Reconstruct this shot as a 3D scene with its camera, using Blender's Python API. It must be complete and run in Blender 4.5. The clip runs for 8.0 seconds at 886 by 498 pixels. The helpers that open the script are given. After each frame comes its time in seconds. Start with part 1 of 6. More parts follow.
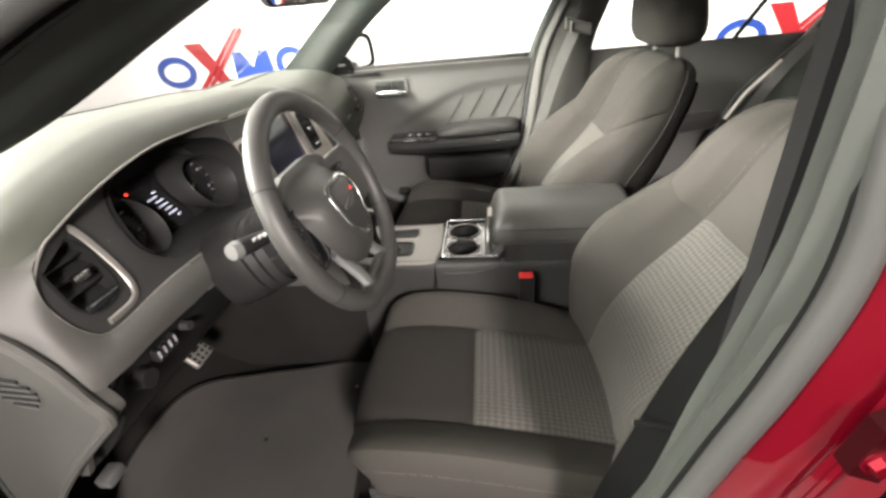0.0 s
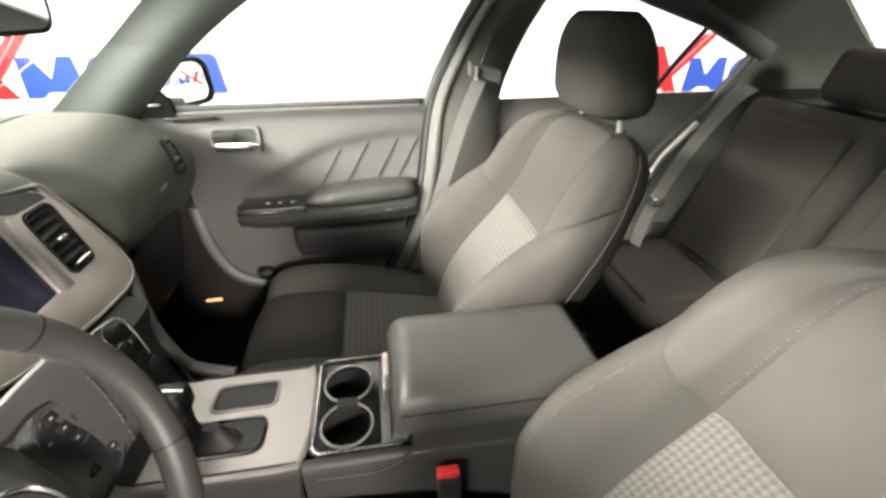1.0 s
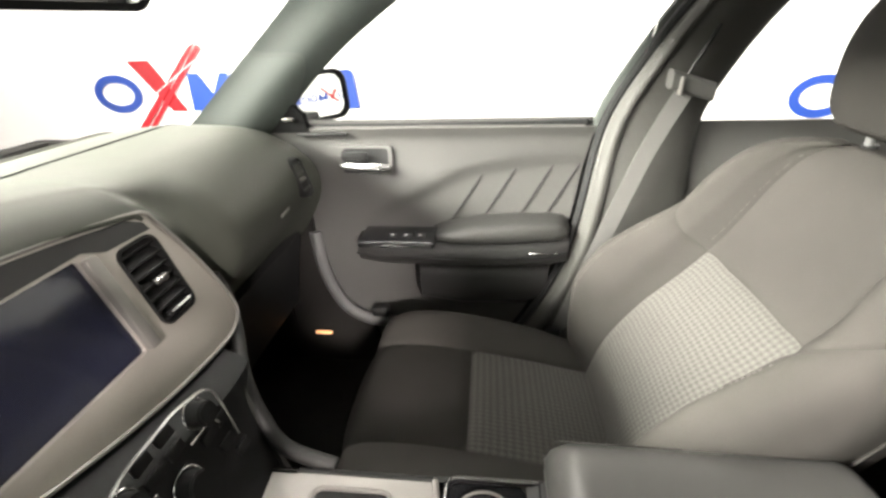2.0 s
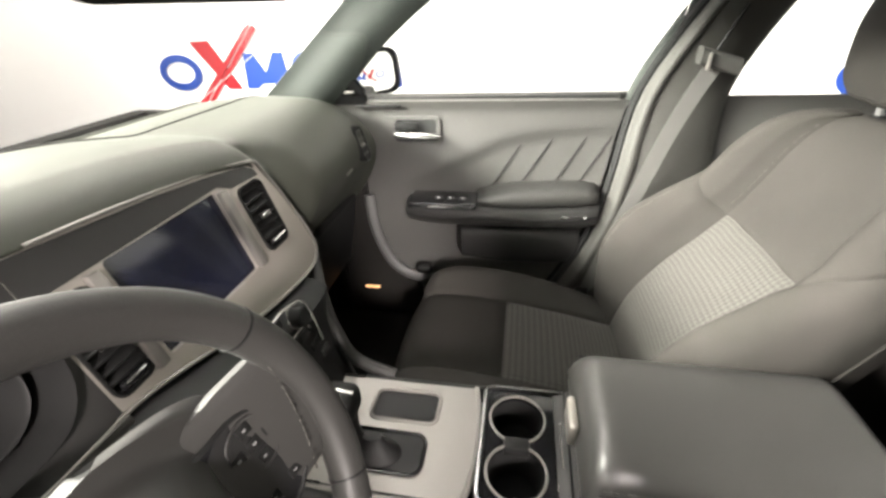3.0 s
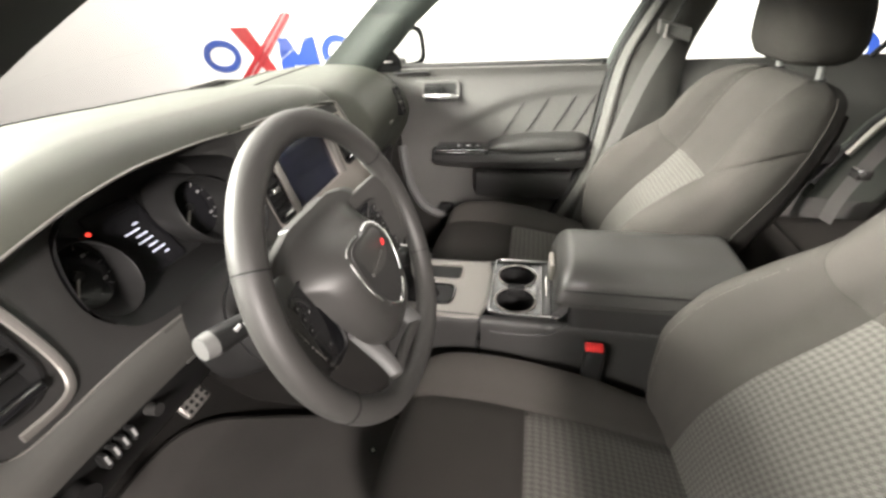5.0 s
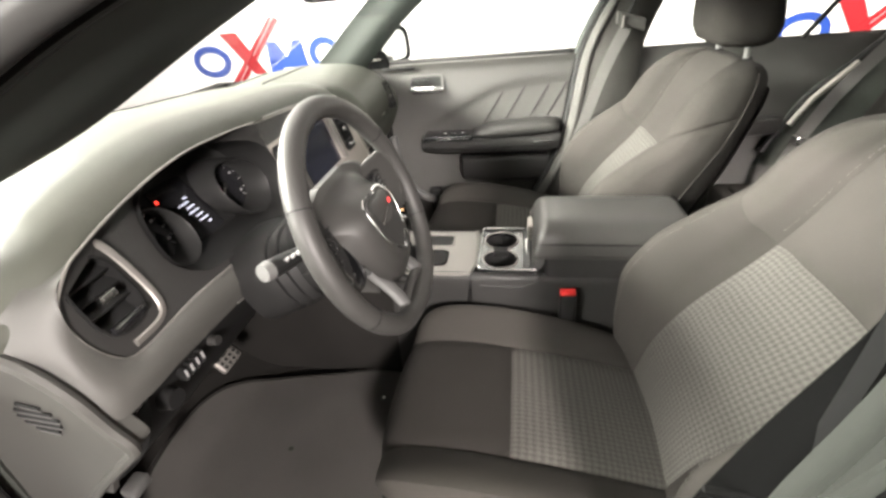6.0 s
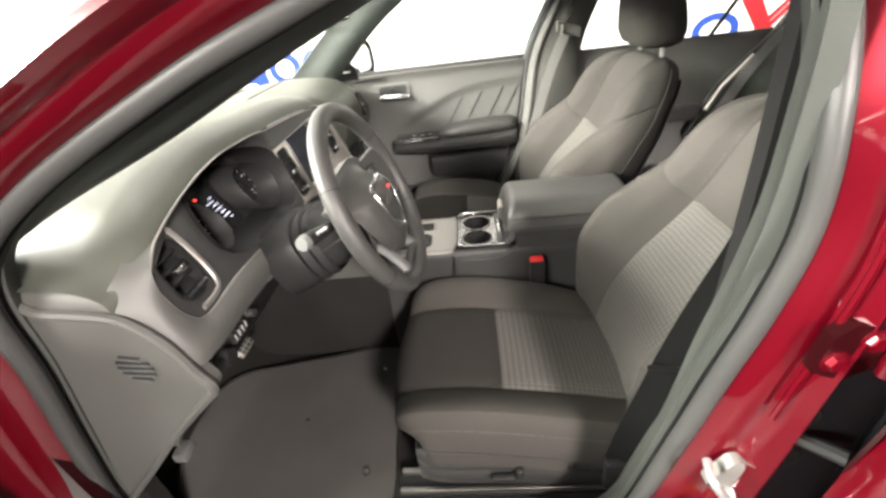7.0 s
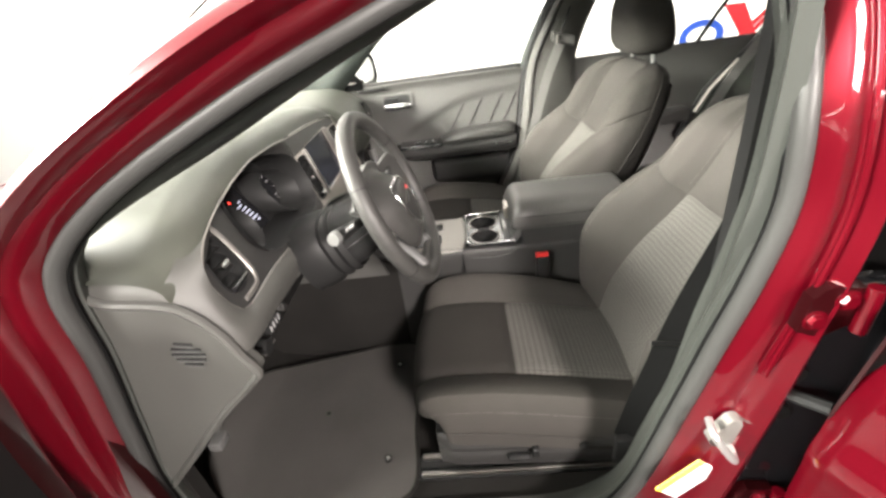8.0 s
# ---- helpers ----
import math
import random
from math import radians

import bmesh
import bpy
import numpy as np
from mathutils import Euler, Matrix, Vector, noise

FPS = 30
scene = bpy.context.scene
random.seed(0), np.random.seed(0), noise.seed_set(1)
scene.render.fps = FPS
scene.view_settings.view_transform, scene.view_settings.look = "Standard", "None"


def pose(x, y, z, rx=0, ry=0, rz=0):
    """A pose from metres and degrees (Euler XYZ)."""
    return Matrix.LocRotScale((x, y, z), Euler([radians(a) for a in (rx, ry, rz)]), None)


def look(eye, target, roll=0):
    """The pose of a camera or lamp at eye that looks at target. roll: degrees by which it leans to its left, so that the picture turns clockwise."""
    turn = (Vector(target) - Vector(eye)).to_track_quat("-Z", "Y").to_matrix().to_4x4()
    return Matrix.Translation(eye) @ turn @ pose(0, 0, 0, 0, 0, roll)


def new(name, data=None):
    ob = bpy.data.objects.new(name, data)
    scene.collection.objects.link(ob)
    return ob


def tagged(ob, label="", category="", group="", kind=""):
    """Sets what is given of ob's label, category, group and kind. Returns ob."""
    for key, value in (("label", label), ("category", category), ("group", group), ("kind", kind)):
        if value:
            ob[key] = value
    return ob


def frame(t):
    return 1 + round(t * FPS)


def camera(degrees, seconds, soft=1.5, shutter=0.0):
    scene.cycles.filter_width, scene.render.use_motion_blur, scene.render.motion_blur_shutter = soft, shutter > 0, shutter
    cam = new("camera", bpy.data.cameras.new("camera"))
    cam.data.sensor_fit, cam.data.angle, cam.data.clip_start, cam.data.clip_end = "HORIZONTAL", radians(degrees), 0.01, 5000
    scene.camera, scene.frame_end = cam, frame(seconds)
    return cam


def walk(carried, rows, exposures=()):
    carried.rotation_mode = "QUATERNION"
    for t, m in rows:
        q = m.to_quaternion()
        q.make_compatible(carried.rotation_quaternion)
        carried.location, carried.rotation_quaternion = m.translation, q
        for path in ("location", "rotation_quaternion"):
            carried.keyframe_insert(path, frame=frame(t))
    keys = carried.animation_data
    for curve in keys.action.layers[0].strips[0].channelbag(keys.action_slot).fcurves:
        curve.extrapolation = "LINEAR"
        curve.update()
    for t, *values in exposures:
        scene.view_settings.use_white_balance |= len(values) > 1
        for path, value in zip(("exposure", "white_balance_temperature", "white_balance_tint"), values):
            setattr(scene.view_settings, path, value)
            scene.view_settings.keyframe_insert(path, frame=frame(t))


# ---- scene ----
cam = camera(93.0, 8.0, soft=2.9)
PATH = [
    (0, (0.187, -1.018, 1.193), (-0.047, 0.681, 0.164), -5.9),
    (0.5, (0.139, -0.755, 1.199), (0.31, 0.929, 0.132), -1.9),
    (1, (0.198, -0.535, 1.235), (0.47, 1.163, 0.213), -0.2),
    (1.5, (0.161, -0.325, 1.195), (0.256, 1.423, 0.229), -0.4),
    (2, (0.103, -0.271, 1.185), (-0.097, 1.481, 0.242), -2.1),
    (2.2, (0.105, -0.29, 1.192), (-0.211, 1.433, 0.226), -3.7),
    (3.3, (0.086, -0.474, 1.191), (-0.239, 1.223, 0.184), -2.3),
    (3.5, (0.086, -0.518, 1.181), (-0.221, 1.181, 0.173), -2.2),
    (4, (0.088, -0.626, 1.183), (-0.183, 1.054, 0.133), -2.3),
    (4.5, (0.122, -0.703, 1.168), (-0.151, 0.967, 0.102), -2.3),
    (5, (0.123, -0.786, 1.192), (-0.259, 0.876, 0.149), -3.6),
    (6.3, (0.152, -1.005, 1.215), (-0.157, 0.665, 0.158), -7.0),
    (6.5, (0.136, -1.046, 1.224), (-0.122, 0.635, 0.171), -7.1),
    (7, (0.115, -1.127, 1.24), (-0.062, 0.57, 0.196), -7.6),
    (7.5, (0.091, -1.168, 1.257), (-0.061, 0.538, 0.225), -8.2),
    (8, (0.076, -1.199, 1.255), (-0.078, 0.519, 0.242), -8.6),
]
walk(cam, [(t, look(eye, target, roll)) for t, eye, target, roll in PATH],
     ((0, 0.08), (0.5, 0.2), (1.2, 0.4), (1.7, 0.4), (2.2, 0.28), (3.5, 0.22), (4.5, 0.14), (6.5, 0.34), (8.0, 0.3)))

# ---- light ----
world = bpy.data.worlds.new("world")
scene.world = world
world.use_nodes = True
world.node_tree.nodes["Background"].inputs[0].default_value = (1.0, 0.98, 0.95, 1)
world.node_tree.nodes["Background"].inputs[1].default_value = 0.25


def area(name, place, target, size_x, size_y, watts, colour=(1.0, 0.96, 0.9), spread=180):
    data = bpy.data.lights.new(name, "AREA")
    data.shape, data.size, data.size_y, data.energy, data.color = "RECTANGLE", size_x, size_y, watts, colour
    data.spread = radians(spread)
    ob = new(name, data)
    ob.matrix_world = look(place, target)
    return ob


area("bonnet_lamp", (-3.0, -0.8, 2.42), (0.45, 0.0, 0.95), 2.4, 0.7, 500, (1.0, 0.99, 0.89), spread=110)
area("side_softbox", (-2.3, -3.5, 2.35), (-0.45, -0.7, 0.95), 1.4, 0.7, 75, (1.0, 0.96, 0.89), spread=80)
area("rear_softbox", (1.31, -3.4, 2.25), (-0.3, -0.2, 0.85), 0.45, 0.5, 150, (1.0, 0.91, 0.86), spread=110)
area("ceiling_lamp", (-2.4, 1.5, 2.95), (-2.4, 1.55, 0), 5.0, 0.4, 105)
area("ceiling_lamp", (3.2, 0.8, 2.95), (3.2, 0.9, 0), 2.5, 0.4, 60)


# ---- materials ----
def mat(name, colour, rough=0.6, metal=0.0, grain=0.0, scale=400.0, vary=0.12, coat=0.0, blotch=6.0, spec=0.5):
    m = bpy.data.materials.new(name)
    m.use_nodes = True
    nt = m.node_tree
    b = nt.nodes["Principled BSDF"]
    b.inputs["Roughness"].default_value = rough
    b.inputs["Metallic"].default_value = metal
    b.inputs["Coat Weight"].default_value = coat
    b.inputs["Coat Roughness"].default_value = 0.05
    b.inputs["Specular IOR Level"].default_value = spec
    tc = nt.nodes.new("ShaderNodeTexCoord")
    n1 = nt.nodes.new("ShaderNodeTexNoise")
    n1.inputs["Scale"].default_value = blotch
    n1.inputs["Detail"].default_value = 5
    n2 = nt.nodes.new("ShaderNodeTexNoise")
    n2.inputs["Scale"].default_value = scale
    n2.inputs["Detail"].default_value = 3
    nt.links.new(tc.outputs["Object"], n1.inputs["Vector"])
    nt.links.new(tc.outputs["Object"], n2.inputs["Vector"])
    add = nt.nodes.new("ShaderNodeMath")
    add.operation = "MULTIPLY_ADD"
    add.inputs[1].default_value = 0.5
    nt.links.new(n1.outputs["Fac"], add.inputs[0])
    half = nt.nodes.new("ShaderNodeMath")
    half.operation = "MULTIPLY"
    half.inputs[1].default_value = 0.5
    nt.links.new(n2.outputs["Fac"], half.inputs[0])
    nt.links.new(half.outputs[0], add.inputs[2])
    ramp = nt.nodes.new("ShaderNodeMapRange")
    ramp.inputs["From Min"].default_value, ramp.inputs["From Max"].default_value = 0.3, 0.7
    ramp.inputs["To Min"].default_value, ramp.inputs["To Max"].default_value = 1 - vary, 1 + vary
    nt.links.new(add.outputs[0], ramp.inputs["Value"])
    mul = nt.nodes.new("ShaderNodeVectorMath")
    mul.operation = "SCALE"
    mul.inputs[0].default_value = colour
    nt.links.new(ramp.outputs[0], mul.inputs["Scale"])
    nt.links.new(mul.outputs[0], b.inputs["Base Color"])
    if grain:
        bump = nt.nodes.new("ShaderNodeBump")
        bump.inputs["Strength"].default_value = grain
        bump.inputs["Distance"].default_value = 0.001
        nt.links.new(n2.outputs["Fac"], bump.inputs["Height"])
        nt.links.new(bump.outputs[0], b.inputs["Normal"])
    return m


def houndstooth(name, dark, light, pitch):
    """Woven check: two crossed square waves with a diagonal twill between them."""
    m = mat(name, dark, 0.95, grain=0.5, scale=900, spec=0.08)
    nt = m.node_tree
    b = nt.nodes["Principled BSDF"]
    uv = nt.nodes.new("ShaderNodeUVMap")
    sep = nt.nodes.new("ShaderNodeSeparateXYZ")
    nt.links.new(uv.outputs[0], sep.inputs[0])

    def op(kind, a, c=None):
        n = nt.nodes.new("ShaderNodeMath")
        n.operation = kind
        for i, v in enumerate((a, c)):
            if v is None:
                continue
            if isinstance(v, (int, float)):
                n.inputs[i].default_value = v
            else:
                nt.links.new(v, n.inputs[i])
        return n.outputs[0]
    u, v = op("MULTIPLY", sep.outputs[0], 1 / pitch), op("MULTIPLY", sep.outputs[1], 1 / pitch)
    su, sv = op("GREATER_THAN", op("FRACT", u), 0.5), op("GREATER_THAN", op("FRACT", v), 0.5)
    tw = op("GREATER_THAN", op("FRACT", op("MULTIPLY", op("ADD", u, v), 2.0)), 0.5)
    same = op("MULTIPLY", su, sv)
    diff = op("MULTIPLY", op("ABSOLUTE", op("SUBTRACT", su, sv)), tw)
    fac = op("MINIMUM", op("ADD", same, diff), 1.0)
    mix = nt.nodes.new("ShaderNodeMix")
    mix.data_type = "RGBA"
    mix.inputs[6].default_value, mix.inputs[7].default_value = (*dark, 1), (*light, 1)
    nt.links.new(fac, mix.inputs[0])
    nt.links.new(mix.outputs[2], b.inputs["Base Color"])
    return m


def glow(name, colour, strength):
    m = bpy.data.materials.new(name)
    m.use_nodes = True
    b = m.node_tree.nodes["Principled BSDF"]
    b.inputs["Base Color"].default_value = (*colour, 1)
    b.inputs["Emission Color"].default_value = (*colour, 1)
    b.inputs["Emission Strength"].default_value = strength
    return m


CLOTH = mat("seat_cloth", (0.033, 0.0306, 0.0280), 0.95, grain=0.6, scale=1100, vary=0.15, spec=0.08)
CLOTH_DARK = mat("seat_cloth_dark", (0.026, 0.0240, 0.0222), 0.95, grain=0.6, scale=1100, vary=0.15, spec=0.08)
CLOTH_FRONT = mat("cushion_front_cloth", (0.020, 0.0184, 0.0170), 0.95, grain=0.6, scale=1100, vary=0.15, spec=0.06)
CHECK = houndstooth("houndstooth_cloth", (0.042, 0.0402, 0.0370), (0.067, 0.0642, 0.0590), 0.0095)
STITCH = mat("stitching", (0.066, 0.0635, 0.0585), 0.85, spec=0.1)
HUB_VINYL = mat("smooth_black_vinyl", (0.024, 0.0234, 0.0222), 0.36, grain=0.1, scale=900, vary=0.08, spec=0.5)
LEATHER = mat("black_leather", (0.027, 0.0263, 0.025), 0.5, grain=0.2, scale=700, vary=0.12, spec=0.32)
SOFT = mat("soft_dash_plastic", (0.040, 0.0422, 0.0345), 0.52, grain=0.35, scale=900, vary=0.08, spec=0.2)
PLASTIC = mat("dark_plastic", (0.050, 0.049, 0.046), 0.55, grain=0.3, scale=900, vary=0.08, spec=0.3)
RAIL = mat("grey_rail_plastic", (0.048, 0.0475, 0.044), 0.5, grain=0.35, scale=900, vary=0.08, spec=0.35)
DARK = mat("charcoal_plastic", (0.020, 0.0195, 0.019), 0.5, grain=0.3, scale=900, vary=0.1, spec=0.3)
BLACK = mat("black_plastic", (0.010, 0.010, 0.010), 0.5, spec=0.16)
PIANO = mat("gloss_black_plastic", (0.008, 0.008, 0.009), 0.12, coat=0.6)
SATIN_DARK = mat("grey_door_plastic", (0.06, 0.06, 0.059), 0.5, grain=0.3, scale=900, vary=0.06, spec=0.3)
SATIN = mat("satin_grey_trim", (0.18, 0.172, 0.16), 0.42, metal=0.55, vary=0.05)
BEZEL = mat("satin_bezel", (0.29, 0.268, 0.246), 0.4, metal=0.5, vary=0.05)
CHROME = mat("chrome", (0.82, 0.82, 0.82), 0.2, metal=1.0, vary=0.03)
RUBBER = mat("black_weatherstrip", (0.027, 0.027, 0.026), 0.45, vary=0.1, spec=0.25)
PILLAR_DARK = mat("b_pillar_trim", (0.034, 0.033, 0.030), 0.55, grain=0.3, scale=900, vary=0.06, spec=0.2)
PILLAR = mat("pillar_trim", (0.032, 0.037, 0.033), 0.6, grain=0.3, scale=900, vary=0.06, spec=0.25)
POST = mat("bright_post_metal", (0.42, 0.42, 0.41), 0.28, metal=0.75, vary=0.03)
DOOR_TRIM = mat("doorway_trim", (0.028, 0.030, 0.027), 0.55, grain=0.3, scale=900, vary=0.08, spec=0.2)
LID = mat("armrest_leather", (0.031, 0.0298, 0.0285), 0.36, grain=0.1, scale=500, vary=0.08)
CARPET = mat("black_carpet", (0.011, 0.0104, 0.0098), 1.0, grain=1.0, scale=600, vary=0.4, spec=0.03)
MAT_RUBBER = mat("floor_mat_pile", (0.040, 0.038, 0.036), 0.9, grain=0.7, scale=700, vary=0.2, spec=0.05)
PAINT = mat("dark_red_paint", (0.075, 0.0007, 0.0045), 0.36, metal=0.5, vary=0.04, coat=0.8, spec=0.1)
# Near-black copy of the red paint, for door edges and gaps in shade.
PAINT_SHADED = mat("shaded_red_paint", (0.010, 0.0006, 0.001), 0.35, coat=0.5, spec=0.1)
STEEL = mat("bare_steel", (0.55, 0.53, 0.5), 0.3, metal=1.0)
BELT = mat("belt_webbing", (0.0045, 0.0045, 0.0045), 0.9, grain=0.4, scale=1500, spec=0.03)
BELT_GREY = mat("grey_belt_webbing", (0.085, 0.083, 0.079), 0.8, grain=0.6, scale=1500, spec=0.1)
RED = mat("red_button_plastic", (0.50, 0.025, 0.025), 0.45)
WHITE = mat("white_paint", (0.82, 0.82, 0.8), 0.7, vary=0.03)
BOUNCE_CUT_WALL = mat("bounce_cut_grey", (0.22, 0.22, 0.21), 0.7)
FLOOR_PAINT = mat("studio_floor_paint", (0.09, 0.09, 0.088), 0.45, vary=0.08)
BLUE_INK = mat("blue_lettering", (0.008, 0.045, 0.27), 0.5)
RED_INK = mat("red_lettering", (0.30, 0.004, 0.010), 0.5)
YELLOW = mat("yellow_label", (0.8, 0.65, 0.05), 0.5)
LABEL = mat("white_label", (0.75, 0.75, 0.72), 0.5)
INK = mat("grey_print", (0.25, 0.25, 0.25), 0.6)
SCREEN = mat("display_glass", (0.006, 0.007, 0.017), 0.1, spec=0.4)
GREY_CAP = mat("pale_grey_cap", (0.085, 0.085, 0.083), 0.5)
LAMP_ORANGE = glow("amber_lamp", (1.0, 0.55, 0.25), 0.8)
LIT = glow("lit_display", (0.75, 0.8, 1.0), 0.07)
LIT_RED = glow("red_lamp", (1.0, 0.05, 0.03), 0.35)
MIRROR = mat("mirror_silver", (0.9, 0.9, 0.9), 0.02, metal=1.0, vary=0.0)
HEADLINER = mat("headliner_cloth", (0.045, 0.049, 0.043), 0.95, grain=0.5, scale=900, spec=0.08)
GLASS = bpy.data.materials.new("window_glass")
GLASS.use_nodes = True
_g = GLASS.node_tree.nodes["Principled BSDF"]
_g.inputs["Transmission Weight"].default_value, _g.inputs["Roughness"].default_value, _g.inputs["IOR"].default_value = 1.0, 0.0, 1.05


# ---- building helpers ----
def thing(name, label, category, place=(0, 0, 0), group="", kind=""):
    ob = new(name)
    ob.location = place
    ob.empty_display_size = 0.05
    return tagged(ob, label, category, group, kind)


def finish(bm, name, material, sharp=40.0):
    bmesh.ops.recalc_face_normals(bm, faces=bm.faces)
    me = bpy.data.meshes.new(name)
    bm.to_mesh(me)
    bm.free()
    me.materials.append(material)
    me.polygons.foreach_set("use_smooth", [True] * len(me.polygons))
    me.set_sharp_from_angle(angle=radians(sharp))
    return me


def part(name, bm, material, parent, label="", m=None, sharp=40.0):
    ob = new(name, finish(bm, name, material, sharp))
    if parent is not None:
        ob.parent = parent
        ob.matrix_parent_inverse = Matrix.Translation(-parent.location) if parent.parent is None else Matrix()
    if m is not None:
        ob.matrix_basis = m
    if label:
        ob["label"] = label
    if name == "stitching":
        ob["kind"] = "stuff"
    return ob


def box(x0, x1, y0, y1, z0, z1, bevel=0.004, seg=2, bm=None, m=None):
    bm = bm or bmesh.new()
    tmp = bmesh.new()
    bmesh.ops.create_cube(tmp, size=1)
    bmesh.ops.scale(tmp, vec=(abs(x1 - x0), abs(y1 - y0), abs(z1 - z0)), verts=tmp.verts)
    bmesh.ops.translate(tmp, vec=((x0 + x1) / 2, (y0 + y1) / 2, (z0 + z1) / 2), verts=tmp.verts)
    if bevel:
        bmesh.ops.bevel(tmp, geom=tmp.edges[:], offset=bevel, segments=seg, profile=0.5, affect="EDGES")
    if m is not None:
        bmesh.ops.transform(tmp, matrix=m, verts=tmp.verts)
    join(bm, tmp)
    return bm


def join(bm, other):
    table = [bm.verts.new(v.co) for v in other.verts]
    other.verts.index_update()
    for f in other.faces:
        try:
            bm.faces.new([table[v.index] for v in f.verts])
        except ValueError:
            pass
    other.free()


def smooth_line(pts, n, closed=False):
    """n points along a Catmull-Rom curve through pts."""
    pts = [Vector(p) for p in pts]
    k = len(pts)
    out = []
    spans = k if closed else k - 1
    for i in range(n):
        u = i / (n if closed else n - 1) * spans
        j = min(int(u), spans - 1)
        f = u - j
        g = lambda q: pts[q % k] if closed else pts[max(0, min(k - 1, q))]
        a, b, c, d = g(j - 1), g(j), g(j + 1), g(j + 2)
        out.append(0.5 * ((2 * b) + (c - a) * f + (2 * a - 5 * b + 4 * c - d) * f * f + (3 * b - a - 3 * c + d) * f ** 3))
    return out


def rings(sections, closed_ring=True, caps=True, bm=None):
    """A skin over rings of points, one after another."""
    bm = bm or bmesh.new()
    rows = [[bm.verts.new(p) for p in r] for r in sections]
    n = len(rows[0])
    for a, b in zip(rows, rows[1:]):
        for i in range(n if closed_ring else n - 1):
            j = (i + 1) % n
            bm.faces.new((a[i], a[j], b[j], b[i]))
    if caps and closed_ring:
        bm.faces.new(rows[0][::-1])
        bm.faces.new(rows[-1])
    return bm


def tube(pts, r, n=10, closed=False, flat=1.0, up=(0, 0, 1), bm=None):
    """A round or flattened rod along pts. flat: its thickness along up, of its width."""
    pts = [Vector(p) for p in pts]
    secs = []
    k = len(pts)
    up = Vector(up)
    for i, p in enumerate(pts):
        t = (pts[(i + 1) % k] - pts[i - 1]) if closed else (pts[min(k - 1, i + 1)] - pts[max(0, i - 1)])
        t.normalize()
        a = t.cross(up)
        if a.length < 1e-4:
            a = t.cross(Vector((1, 0, 0.01)))
        a.normalize()
        b = a.cross(t)
        rr = r[i] if isinstance(r, (list, tuple)) else r
        secs.append([p + rr * (math.cos(q) * a + flat * math.sin(q) * b) for q in [2 * math.pi * s / n for s in range(n)]])
    if closed:
        secs.append(secs[0])
        bm = rings(secs, True, False, bm)
        bmesh.ops.remove_doubles(bm, verts=bm.verts, dist=1e-6)
        return bm
    return rings(secs, True, True, bm)


def sheet(f, nu, nv, thick=0.0, uv=None):
    """A surface f(u, v), u and v from 0 to 1, with a thickness behind it (along minus its normal)."""
    bm = bmesh.new()
    g = [[Vector(f(i / nu, j / nv)) for j in range(nv + 1)] for i in range(nu + 1)]
    vs = [[bm.verts.new(p) for p in row] for row in g]
    lay = bm.loops.layers.uv.new("UVMap") if uv else None
    for i in range(nu):
        for j in range(nv):
            fc = bm.faces.new((vs[i][j], vs[i + 1][j], vs[i + 1][j + 1], vs[i][j + 1]))
            if uv:
                for loop, (a, b) in zip(fc.loops, ((i, j), (i + 1, j), (i + 1, j + 1), (i, j + 1))):
                    loop[lay].uv = (a / nu * uv[0], b / nv * uv[1])
    if thick:
        bm.normal_update()
        nrm = [[v.normal.copy() for v in row] for row in vs]
        bk = [[bm.verts.new(g[i][j] - thick * nrm[i][j]) for j in range(nv + 1)] for i in range(nu + 1)]
        for i in range(nu):
            for j in range(nv):
                bm.faces.new((bk[i][j], bk[i][j + 1], bk[i + 1][j + 1], bk[i + 1][j]))
        for i in range(nu):
            bm.faces.new((vs[i][0], bk[i][0], bk[i + 1][0], vs[i + 1][0]))
            bm.faces.new((vs[i][nv], vs[i + 1][nv], bk[i + 1][nv], bk[i][nv]))
        for j in range(nv):
            bm.faces.new((vs[0][j], vs[0][j + 1], bk[0][j + 1], bk[0][j]))
            bm.faces.new((vs[nu][j], bk[nu][j], bk[nu][j + 1], vs[nu][j + 1]))
    return bm


def plate(outline, holes, put, thick=0.004):
    """A flat piece with holes, from loops in (a, b); put(a, b, depth) gives the place of a point."""
    bm = bmesh.new()
    edges = []
    for loop in [outline, *holes]:
        vs = [bm.verts.new((a, b, 0)) for a, b in loop]
        edges += [bm.edges.new((vs[i], vs[(i + 1) % len(vs)])) for i in range(len(vs))]
    bmesh.ops.triangle_fill(bm, edges=edges, use_beauty=True, use_dissolve=False)
    res = bmesh.ops.extrude_face_region(bm, geom=bm.faces[:])
    for v in res["geom"]:
        if isinstance(v, bmesh.types.BMVert):
            v.co.z = -thick
    for v in bm.verts:
        v.co = Vector(put(v.co.x, v.co.y, v.co.z))
    return bm


def rrect(a0, a1, b0, b1, r, n=5):
    """A rectangle with round corners, as a loop."""
    out = []
    for cx, cy, q in ((a1 - r, b1 - r, 0), (a0 + r, b1 - r, 90), (a0 + r, b0 + r, 180), (a1 - r, b0 + r, 270)):
        out += [(cx + r * math.cos(radians(q + 90 * i / n)), cy + r * math.sin(radians(q + 90 * i / n))) for i in range(n + 1)]
    return out


